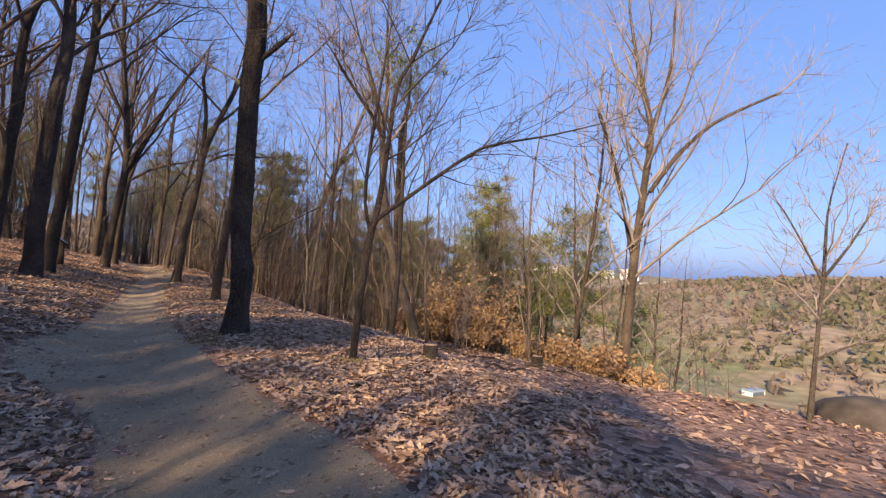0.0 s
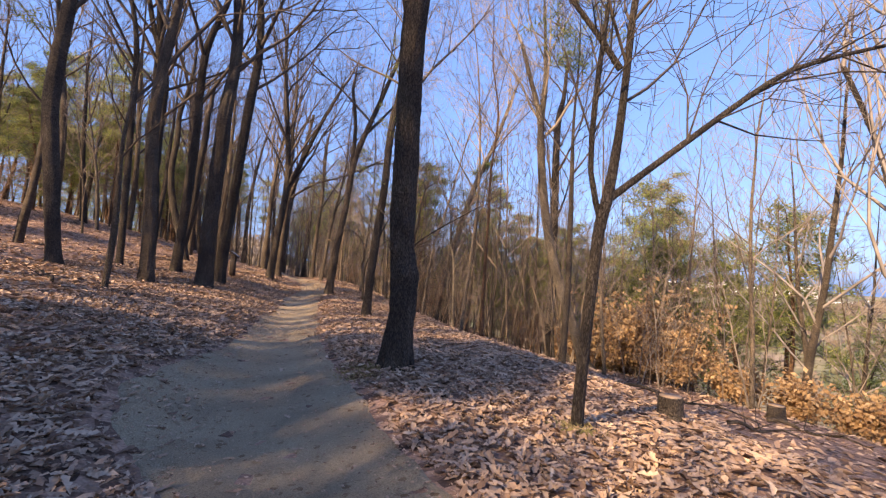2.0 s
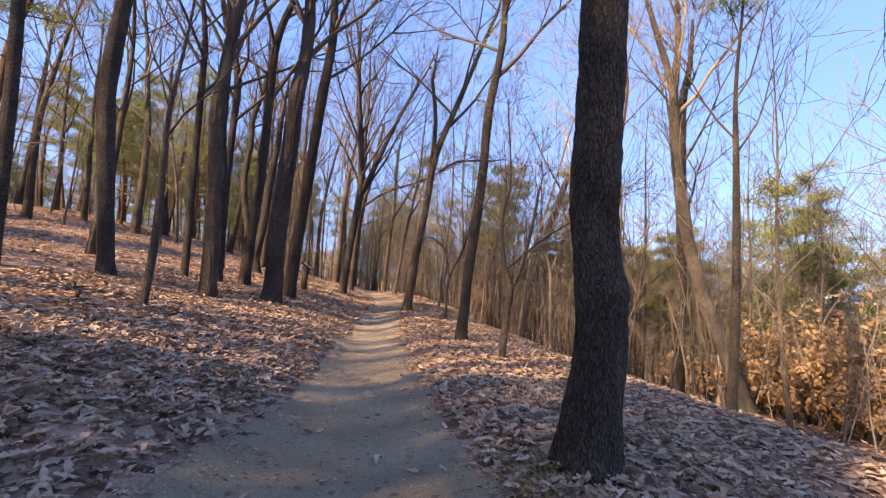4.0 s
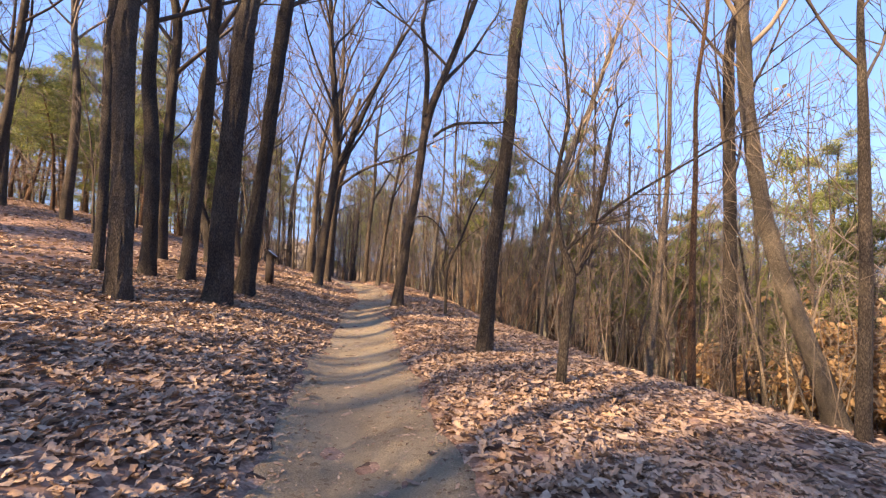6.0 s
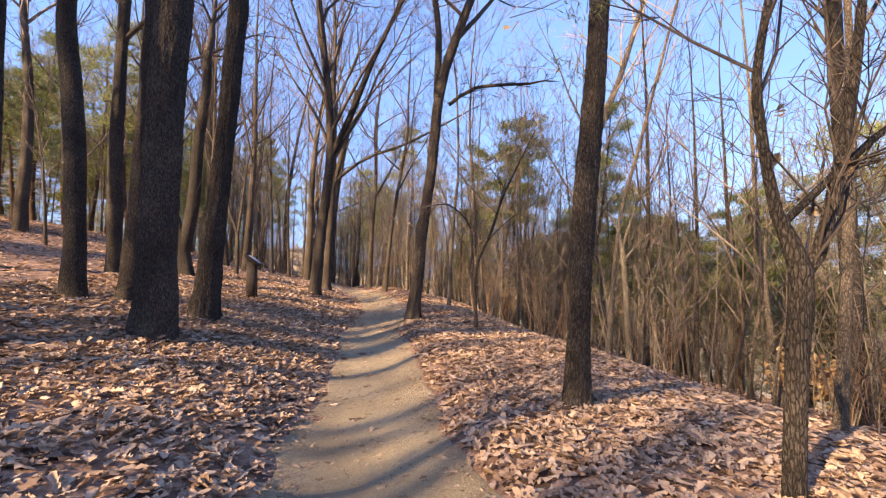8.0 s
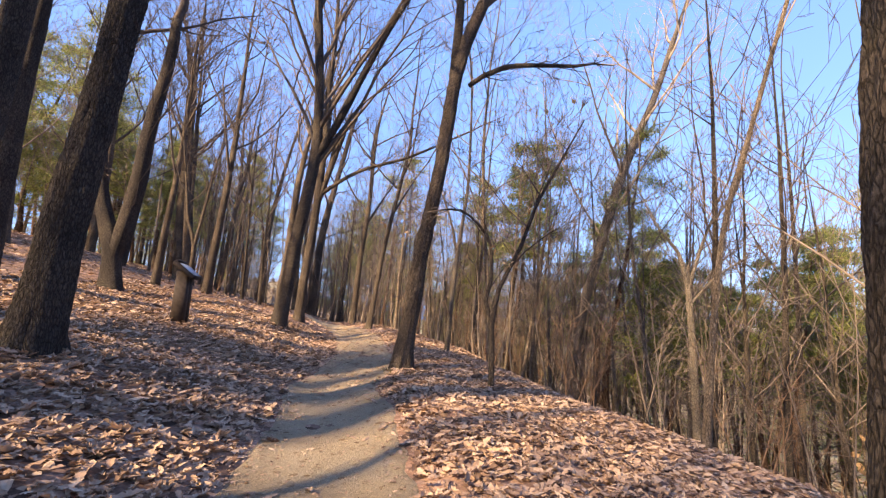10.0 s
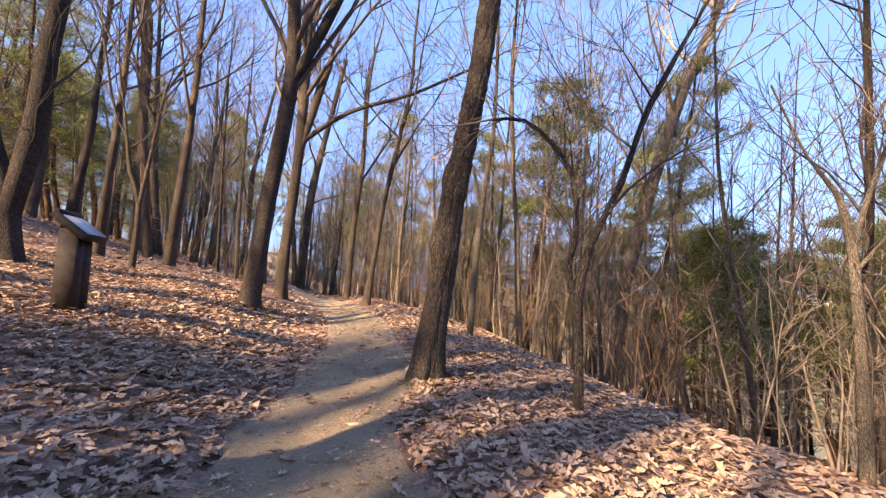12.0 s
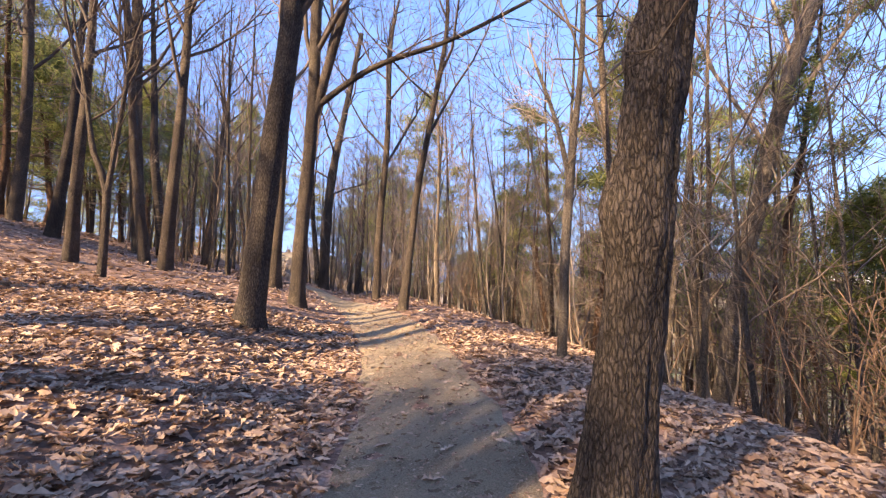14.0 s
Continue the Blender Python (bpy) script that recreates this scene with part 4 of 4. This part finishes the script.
green = scatter(RNG, 9, (30, 42), (-20, -7), 2.6, lambda s, d: True)[:4]
green += scatter(RNG, 38, (18, 42), (6, 20), 1.8, lambda s, d: d > lerp_table(s, THICKET) + 2.0)
share(pines, green)
far_pines = [pine(211, 11, 0.14, 0.42, 2.6, 34, 6, 15, 0.66), pine(212, 13.5, 0.16, 0.48, 2.8, 36, 6, 15, 0.7), pine(213, 9, 0.12, 0.2, 2.7, 32, 6, 15, 0.62)]
back = scatter(RNG, 34, (42, 80), (-26, -3), 2.2, lambda s, d: abs(d - lerp_table(s, CENTRE)) > 2.4)
back += scatter(RNG, 46, (38, 84), (-2, 24), 2.0, lambda s, d: abs(d - lerp_table(s, CENTRE)) > 2.4 and d > lerp_table(s, THICKET))
back += scatter(RNG, 18, (16, 44), (18, 30), 2.0, lambda s, d: True)
share(far_pines, back)
high_pines = scatter(RNG, 12, (18, 34), (9, 20), 2.0, lambda s, d: d > lerp_table(s, THICKET) + 3)
for k, (x, y, turn, size) in enumerate([(3.3, 29.6, 0, 1.0)] + high_pines):
    copy_thing(pines[2], pose(x, y, height(x, y), 0, 0, turn) @ Matrix.Scale(size, 4))
for k, (x, y, turn, size) in enumerate(scatter(random.Random(43), 8, (18, 40), (7, 16), 1.2, lambda s, d: d > lerp_table(s, THICKET) + 4.5)):
    copy_thing(pines[(0, 2)[k % 2]], pose(x, y, height(x, y), 0, 0, turn) @ Matrix.Scale(size * 0.7, 4))
for k, (x, y, turn, size) in enumerate(scatter(random.Random(41), 9, (31, 46), (-18, -6), 2.2, lambda s, d: True)):
    copy_thing(pines[(0, 1, 3)[k % 3]], pose(x, y, height(x, y), 0, 0, turn) @ Matrix.Scale(size, 4))
for x, y, turn, size in scatter(random.Random(42), 18, (50, 90), (-50, -14), 3.0, lambda s, d: True):
    copy_thing(far_pines[2], pose(x, y, height(x, y), 0, 0, turn) @ Matrix.Scale(size, 4))
# pines added up the slope, out of view, to keep the sun off parts of the path
for x, y, turn, size in SHADE:
    copy_thing(pines[2], pose(x, y, height(x, y), 0, 0, turn))
# bare oaks added for dappled shade
for k, (x, y, turn, size) in enumerate(BARE_SHADE):
    copy_thing(oaks[(0, 1, 3, 4)[k % 4]], pose(x, y, height(x, y), 0, 0, turn) @ Matrix.Scale(size, 4))
for x, y, turn, size in scatter(random.Random(6), 9, (36, 54), (-26, -6), 2.4, lambda s, d: True):
    copy_thing(pines[2], pose(x, y, height(x, y), 0, 0, turn) @ Matrix.Scale(size, 4))
for k, (x, y, turn, size) in enumerate(scatter(random.Random(8), 24, (24, 50), (-26, -9), 1.3, lambda s, d: True)):
    copy_thing(slender[k % 4], pose(x, y, height(x, y), 0, 0, turn) @ Matrix.Scale(size, 4))
# unseen low pines, added to shade the path and litter near the start
low_shade_pine = pine(205, 7, 0.10, 0.15, 2.4, 36)
stand(low_shade_pine, LOW_SHADE[0], LOW_SHADE[1:] + [(-1.2, -3.2, 50, 0.8), (-7.6, 0.0, 280, 1.05)])
# young pines along the crest of the upper slope
for k, (x, y, turn, size) in enumerate(scatter(random.Random(5), 13, (20, 48), (-32, -15), 2.2, lambda s, d: True)):
    copy_thing(pines[(1, 3)[k % 2]], pose(x, y, height(x, y), 0, 0, turn) @ Matrix.Scale(size, 4))

# crowded poles that close the view between the nearer trees
poles = [(*tree_shapes(121, 9.5, 0.06, 0.25, 8, (0.03, 0.02), 3), BARK_PALE, TWIG_MID),
         (*tree_shapes(122, 8.0, 0.05, 0.22, 8, (-0.05, 0.03), 3), BARK_SUNLIT, TWIG_MID),
         (*tree_shapes(123, 11, 0.075, 0.3, 8, (0.05, -0.04), 3), BARK_MID, TWIG_DARK),
         (*tree_shapes(124, 7.0, 0.045, 0.2, 8, (-0.02, -0.05), 3), BARK_PALE, TWIG_MID)]
belt = scatter(random.Random(31), 56, (18, 62), (-40, -15), 1.0, lambda s, d: True)
belt += scatter(random.Random(32), 70, (33, 66), (-15, 4), 1.0, lambda s, d: abs(d - lerp_table(s, CENTRE)) > 1.8)
belt += scatter(random.Random(33), 64, (18, 50), (4, 18), 0.8, lambda s, d: d > lerp_table(s, THICKET) + 2.8)
grove("woodland_poles", poles, belt, "crowded thin bare trees of the deeper woods")
for k, (x, y, turn, size) in enumerate(scatter(random.Random(34), 10, (30, 60), (-46, -24), 2.6, lambda s, d: True) + scatter(random.Random(35), 14, (46, 66), (-14, 6), 2.2, lambda s, d: abs(d - lerp_table(s, CENTRE)) > 2.0)):
    copy_thing(far_pines[k % 3], pose(x, y, height(x, y), 0, 0, turn) @ Matrix.Scale(size, 4))
# unseen oaks added behind the start, up-sun, to shade the lower slope
for k, (x, y, size) in enumerate([(-3.4, -4.6, 0.62), (-1.6, -6.5, 0.62), (-7.4, 0.0, 0.66), (-5.4, -2.0, 0.6), (-14.0, -1.0, 0.9), (-17.0, 0.5, 0.9), (-12.0, -3.0, 0.9), (-0.2, -9.5, 0.7), (-15.6, 1.4, 0.9), (-8.4, 1.8, 0.6), (-6.4, -0.8, 0.7), (-13.2, 1.5, 0.8), (-11.8, 0.8, 0.85)]):
    copy_thing(oaks[(0, 3, 1, 4)[k % 4]], pose(x, y, height(x, y), 0, 0, k * 67) @ Matrix.Scale(size, 4))

# the thicket on the lower side
stems = [sapling(301, 4.6, 3, TWIG_PALE, 0.05), sapling(302, 3.4, 3, TWIG_MID, 0.06), sapling(303, 5.0, 2, TWIG_MID, 0.05), sapling(304, 2.6, 4, TWIG_RUST, 0.10), sapling(305, 5.4, 2, BARK_SUNLIT, 0.05, 1.8), sapling(307, 3.8, 3, TWIG_DARK, 0.08), sapling(308, 4.6, 2, TWIG_PALE, 0.06, 2.0)]
wild = scatter(RNG, 150, (11, 46), (1, 12), 0.5, in_thicket)
wild += scatter(RNG, 60, (16, 60), (9, 22), 0.8, in_thicket)
wild += scatter(RNG, 50, (34, 62), (-8, 4), 0.9, lambda s, d: abs(d - lerp_table(s, CENTRE)) > 1.3)
wild += scatter(random.Random(7), 44, (16, 48), (-27, -16), 0.9, lambda s, d: True)
share(stems, wild)
# taller bare trees where the path bends away
tall = scatter(random.Random(9), 18, (25, 42), (1.8, 9), 0.5, in_thicket)
for k, (x, y, turn, size) in enumerate(tall):
    copy_thing(slender[k % 4], pose(x, y, height(x, y), 0, 0, turn) @ Matrix.Scale(size * 1.25, 4))

# dry-leaved shrubs below the thicket's edge
bush = shrub(401, 2.6, 1.3, 620, DRY_LEAF, "orange-brown oak shrub with clinging dead leaves")
stand(bush, (0.6, 17.6, 0, 1.0), [(1.8, 18.2, 90, 0.85), (-0.1, 18.9, 200, 0.95), (1.4, 16.6, 300, 0.6), (1.3, 19.4, 30, 0.9)])
low_bush = shrub(402, 1.3, 1.0, 300, DRY_LEAF, "low tan shrub with curled dead leaves")
stand(low_bush, (4.4, 16.6, 0, 1.0), [(5.3, 15.8, 80, 0.9), (6.3, 17.0, 150, 1.1), (3.2, 17.4, 220, 0.9), (7.6, 16.6, 300, 0.9), (0.6, 22.0, 40, 1.3), (2.0, 22.5, 100, 1.4), (-0.6, 20.6, 160, 1.2), (8.2, 18.2, 20, 1.1), (-1.6, 23.5, 250, 1.3)])

# bare trees below the crest
lower = [(5.6, 19.5, 10, 0.72), (6.4, 20.5, 140, 0.8), (9.4, 20.0, 70, 0.62), (4.6, 22.5, 200, 0.7), (11.0, 21.0, 300, 0.6), (8.6, 23.0, 30, 0.75)]
ash = plain_tree(106, 14, 0.13, BARK_MID, TWIG_ASH, 0.22, 16, (0.05, 0.0))
stand(ash, lower[0], lower[1:])
snag = sapling(306, 2.6, 3, TWIG_DARK)
tagged(snag, "dark dead branching snag on the crest")
stand(snag, (6.1, 11.6, 0, 1.0), [(7.3, 12.6, 100, 0.8)])


# ---- things ----
def stump(x, y, r, high, turn):
    rng = random.Random(int(x * 100))
    root = thing("tree_stump", pose(x, y, height(x, y), 0, 0, turn), "sawn tree stump standing in fallen leaves", "stump", "sawn stumps")
    body = Shape()
    body.tube([(0, 0, -0.1 + k * (high + 0.1) / 7) for k in range(8)], [r * (1.25 - 0.25 * min(1, k / 4)) for k in range(8)], 18, 0.12, x, 0.35)
    part("bark", body, BARK_MID, root)
    top = Shape()
    top.tube([(0, 0, high - 0.02), (0, 0, high + 0.006)], [r * 0.93, r * 0.91], 18)
    part("cut_face", top, CUT_WOOD, root, "pale sawn top")
    return root


stump(-0.30, 8.2, 0.135, 0.28, 0)
stump(3.03, 14.3, 0.18, 0.32, 40)


def information_sign(x, y):
    """A stout timber post with a sloping panel that faces the path."""
    face = math.degrees(math.atan2(ACROSS[1], ACROSS[0]))
    root = thing("information_sign", pose(x, y, height(x, y) - 0.02, 0, 0, face), "dark timber information post with sloping pale panel", "sign")
    post = Shape()
    post.box((0, 0.075, 0.42), (0.20, 0.15, 0.90), 0.94, 0.015)
    part("post", post, SIGN_WOOD, root)
    post = Shape()
    post.box((0, -0.079, 0.42), (0.20, 0.15, 0.90), 0.94, 0.015)
    part("post", post, SIGN_WOOD, root)
    tilt = Matrix.Rotation(radians(38), 3, "Y")
    board = Shape()
    board.box((0.03, 0, 0.90), (0.40, 0.46, 0.07), 0.985, 0.012, tilt)
    board = part("board", board, SIGN_WOOD, root)
    face = Shape()
    face.box(Vector((0.03, 0, 0.90)) + tilt @ Vector((0.025, 0, 0.038)), (0.30, 0.37, 0.008), 1.0, 0.004, tilt)
    part("panel", face, SIGN_PANEL, board, "glossy pale blue-grey panel")
    strip = Shape()
    strip.box(Vector((0.03, 0, 0.90)) + tilt @ Vector((-0.175, 0, 0.043)), (0.05, 0.40, 0.035), 1.0, 0.006, tilt)
    part("ridge", strip, SIGN_WOOD, board)
    return root


def fallen_branch(x, y, turn, length, r, mat, seed):
    rng = random.Random(seed)
    root = thing("fallen_branch", pose(x, y, height(x, y) + r * 0.8, 0, 0, turn), "dead fallen branch lying on the leaves", "branch", "fallen branches")
    pts, p, way = [], Vector((0, 0, 0)), Vector((1, 0, 0))
    m = root.matrix_basis
    for i in range(9):
        world_p = m @ p
        p = Vector((p.x, p.y, height(world_p.x, world_p.y) + r - m.translation.z + 0.02 + 0.05 * math.sin(i * 1.3)))
        pts.append(p.copy())
        way = (way + Vector((0, rng.gauss(0, 0.16), 0))).normalized()
        p = p + way * length / 8
    stick = Shape()
    stick.tube(pts, [r * (1 - 0.7 * i / 8) for i in range(9)], 7, 0.15, seed)
    part("stick", stick, mat, root)
    for k in range(4):
        fork = Shape()
        q = pts[2 + k]
        grow(fork, q, Vector((0.5, rng.choice((-1, 1)) * rng.uniform(0.5, 1), 0.25)).normalized(), length * rng.uniform(0.2, 0.4), r * 0.4, 0, rng, 0.02)
        part("side_branch", fork, mat, root)
    return root


fallen_branch(1.0, 10.6, 20, 1.7, 0.035, BARK_DARK, 1)
fallen_branch(-0.4, 12.4, -25, 2.4, 0.04, BARK_DARK, 2)
fallen_branch(-9.6, 7.2, 150, 1.2, 0.03, BARK_DARK, 3)
fallen_branch(-8.9, 19.4, 60, 1.1, 0.018, TWIG_PALE, 4)
fallen_branch(2.4, 13.0, 10, 1.6, 0.045, BARK_MID, 5)


def grass_tuft(x, y, count, spread, high, seed):
    rng = random.Random(seed)
    blades = Shape()
    for _ in range(count):
        a, b = rng.gauss(0, spread), rng.gauss(0, spread)
        foot = Vector((a, b, height(x + a, y + b) - height(x, y)))
        way = Vector((rng.gauss(0, 0.5), rng.gauss(0, 0.5), 1)).normalized() * high * rng.uniform(0.5, 1.1)
        side = way.orthogonal().normalized() * 0.004
        n = len(blades.v)
        blades.v += [foot - side, foot + side, foot + way * 0.6, foot + way + Vector((way.x, way.y, -0.2 * high)) * 0.6]
        blades.f += [(n, n + 1, n + 2), (n, n + 2, n + 3)]
    ob = part("grass_tuft", blades, DRY_GRASS)
    ob.matrix_basis = pose(x, y, height(x, y))
    return tagged(ob, "tuft of dry yellowish grass at a tree foot", "grass", "grass tufts", "stuff")


grass_tuft(-3.72, 7.02, 420, 0.2, 0.06, 1)
grass_tuft(-1.38, 6.3, 160, 0.10, 0.10, 2)
grass_tuft(-10.98, 17.48, 260, 0.12, 0.06, 3)
information_sign(-14.525, 16.33)


def boulder(x, y, size, seed):
    bm = bmesh.new()
    bmesh.ops.create_icosphere(bm, subdivisions=4, radius=1)
    for v in bm.verts:
        v.co *= 1 + 0.18 * noise.noise(v.co * 1.3 + Vector((seed, 0, 0))) + 0.05 * noise.noise(v.co * 5)
        v.co = Vector((v.co.x * size[0], v.co.y * size[1], v.co.z * size[2]))
    me = bpy.data.meshes.new("boulder")
    bm.to_mesh(me)
    bm.free()
    me.materials.append(ROCK)
    me.polygons.foreach_set("use_smooth", [True] * len(me.polygons))
    ob = new("boulder", me)
    ob.matrix_basis = pose(x, y, height(x, y) + size[2] * 0.2, 0, 0, seed * 40)
    return tagged(ob, "dark rounded earth-grey boulder on the crest", "rock")


boulder(8.75, 8.9, (1.25, 0.9, 0.6), 3)


# ---- the far side of the valley ----
def far_woods(name, mat, count, seed, s_range, d_range, keep):
    rng = random.Random(seed)
    shape = Shape()
    made = 0
    while made < count:
        s, d = rng.uniform(*s_range), rng.uniform(*d_range)
        if not keep(s, d, rng):
            continue
        made += 1
        x, y = from_sd(s, d)
        size = rng.uniform(1.1, 2.2) * (1 + d / 600)
        for _ in range(9):
            p = Vector((x + rng.gauss(0, size * 0.45), y + rng.gauss(0, size * 0.45), height_sd(s, d) + size * rng.uniform(0.2, 1.5)))
            n = len(shape.v)
            shape.v += [p + Vector((rng.gauss(0, 0.5), rng.gauss(0, 0.5), rng.gauss(0, 0.6))) * size for _ in range(3)]
            shape.f.append((n, n + 1, n + 2))
    return tagged(part(name, shape, mat, smooth=False), "far woods covering the valley slopes", "woods", kind="stuff")


far_woods("far_bare_woods", HAZY_BROWN, 5200, 5, (-400, 500), (38, 760), lambda s, d, rng: True)
far_woods("far_pine_woods", HAZY_GREEN, 3000, 6, (-400, 500), (38, 760), lambda s, d, rng: d > 200 and noise.noise(Vector((s / 110, d / 110, 0))) > -0.05)
far_woods("far_ridge_woods", HAZY_BROWN, 2600, 7, (84, 330), (-220, 50), lambda s, d, rng: True)
far_woods("far_ridge_woods", HAZY_BROWN, 1200, 8, (-20, 84), (-220, -50), lambda s, d, rng: True)


def building(x, y, size, turn, roof_mat, label):
    root = thing("building", pose(x, y, height(x, y), 0, 0, turn), label, "building", "far buildings")
    wall = Shape()
    wall.box((0, 0, size[2] / 2 - 1), (size[0], size[1], size[2] + 2))
    wall = part("wall", wall, WHITE_WALL, root, smooth=False)
    top = Shape()
    top.box((0, 0, size[2] + 0.3), (size[0] * 1.04, size[1] * 1.06, 0.6))
    part("roof", top, roof_mat, root, smooth=False)
    rows = max(1, int(size[2] / 6))
    for k in range(rows):
        band = Shape()
        band.box((0, -size[1] / 2 - 0.05, (k + 0.5) * size[2] / rows), (size[0] * 0.85, 0.1, 1.6))
        part("window", band, DARK_GLASS, wall, smooth=False)
    return root


for k in range(9):
    away = 1500 + 60 * (k % 3)
    bearing = radians(10 + k * 2.6)
    building(math.sin(bearing) * away, math.cos(bearing) * away, (46 + 14 * (k % 4), 16, 16 + 9 * (k % 3)), -bearing * 57.3, WHITE_WALL, "pale tower block in the hazy distance")
building(120, 168, (7, 4, 1.7), 20, BLUE_ROOF, "low house with pale blue roof in the valley")


# ---- fallen leaves ----
def leaf_litter(name, count, s_range, d_range, size, seed, on_trail, label, outer=False, boost=1.0, lobed=False, hollow=None):
    """Curled oak leaves lying on the ground, each with its own turn, tilt and size."""
    rng = np.random.default_rng(seed)
    s, d = rng.uniform(*s_range, count), rng.uniform(*d_range, count)
    keep = []
    for i in range(count):
        lo, hi = edge(s[i], -1), edge(s[i], 1)
        inside = lo + 0.05 < d[i] < hi - 0.05
        rim = min(abs(d[i] - lo), abs(d[i] - hi))
        share_in = 0.10 + 0.75 * max(0, 1 - rim / 0.34)
        if 4.6 < s[i] < 9.0 and d[i] < -0.45:
            share_in += 0.4 * min(1.0, (-0.45 - d[i]) / 0.4)
        if s[i] > 19:
            share_in += min(0.24, (s[i] - 19) * 0.12) + (0.3 if d[i] > lerp_table(s[i], CENTRE) - 0.05 else 0.0)
        if not on_trail and s[i] < 9:
            a, b = from_sd(s[i], d[i])
            bare = ((a - 3.9) / 2.6) ** 2 + ((b - 3.9) / 1.4) ** 2
            if bare < 1 and rng.random() < 0.93:
                continue
        if outer and -5.3 < d[i] < 5.3 and -0.4 < s[i] < 26.8:
            continue
        if hollow and abs(d[i]) < hollow and s[i] < 23:
            continue
        if on_trail == inside and (not inside or rng.random() < share_in * boost):
            keep.append(i)
    s, d = s[keep], d[keep]
    n = len(keep)
    x, y = np.array([from_sd(a, b) for a, b in zip(s, d)]).T
    z = np.array([height_sd(a, b) + roughness(a, b) for a, b in zip(s, d)]) + (0.02 if on_trail else rng.uniform(0.0, 0.045, n))
    long = size * rng.uniform(0.4, 1.25, n)
    turn, tip, roll = rng.uniform(0, 2 * np.pi, n), rng.normal(0, 0.14 if on_trail else 0.2, n), rng.normal(0, 0.16 if on_trail else 0.28, n)
    way = np.stack([np.cos(turn) * np.cos(tip), np.sin(turn) * np.cos(tip), np.sin(tip)], 1)
    side = np.stack([-np.sin(turn) * np.cos(roll), np.cos(turn) * np.cos(roll), np.sin(roll)], 1)
    up = np.cross(way, side)
    curl = rng.uniform(-0.2, 0.26, n)
    base = np.stack([x, y, z], 1)
    # outline: stalk end, two pairs of lobes, tip; and the midrib
    plan = [(-0.5, 0, 0), (-0.12, 0.16, 0.8), (0.22, 0.2, 1.0), (0.5, 0, 0.6), (0.14, -0.21, 1.0), (-0.16, -0.14, 0.8), (0.02, 0, -0.2)]
    if lobed:
        # round lobes with notches between them
        plan = [(-0.5, 0, 0), (-0.2, 0.13, 0.5), (-0.1, 0.07, 0.2), (0.06, 0.2, 1.0), (0.15, 0.12, 0.4), (0.3, 0.17, 1.1), (0.5, 0.02, 0.7), (0.3, -0.16, 1.1), (0.14, -0.11, 0.4), (0.05, -0.21, 1.0), (-0.1, -0.07, 0.2), (-0.2, -0.13, 0.5), (0.02, 0, -0.2)]
    rows = []
    for a, b, c in plan:
        ripple = rng.normal(0, 0.03, n)
        rows.append(base + way * (a * long)[:, None] + side * (b * long)[:, None] + up * ((c * curl + ripple) * long)[:, None])
    verts = np.stack(rows, 1).reshape(-1, 3)
    rim_count = len(plan) - 1
    tris = np.array([(rim_count, (k + 1) % rim_count, k) for k in range(rim_count)])
    faces = (np.arange(n)[:, None, None] * len(plan) + tris[None]).reshape(-1)
    me = bpy.data.meshes.new(name)
    me.vertices.add(len(verts))
    me.vertices.foreach_set("co", verts.ravel())
    total = len(faces) // 3
    me.loops.add(total * 3)
    me.loops.foreach_set("vertex_index", faces.astype(np.int32))
    me.polygons.add(total)
    me.polygons.foreach_set("loop_start", np.arange(0, total * 3, 3, dtype=np.int32))
    me.materials.append(LITTER)
    me.update(calc_edges=True)
    return tagged(new(name, me), label, "leaves", kind="stuff")


leaf_litter("leaf_litter", 70000, (-0.5, 23), (-3.0, 3.0), 0.125, 71, False, "brown curled oak leaves covering the ground", lobed=True)
leaf_litter("leaf_litter", 122000, (-0.5, 27), (-5.5, 5.5), 0.112, 75, False, "brown curled oak leaves beside the path", hollow=3.0)
leaf_litter("leaf_litter", 38000, (-4, 46), (-20, 14), 0.17, 72, False, "brown oak leaves covering the farther slope", True)
leaf_litter("path_leaves", 9000, (0, 32), (-2.2, 2.4), 0.11, 73, True, "scattered dry leaves on the earth path", lobed=True)
leaf_litter("path_crumbs", 60000, (0, 28), (-2.2, 2.4), 0.032, 74, True, "small leaf crumbs and grit on the path", False, 3.0)
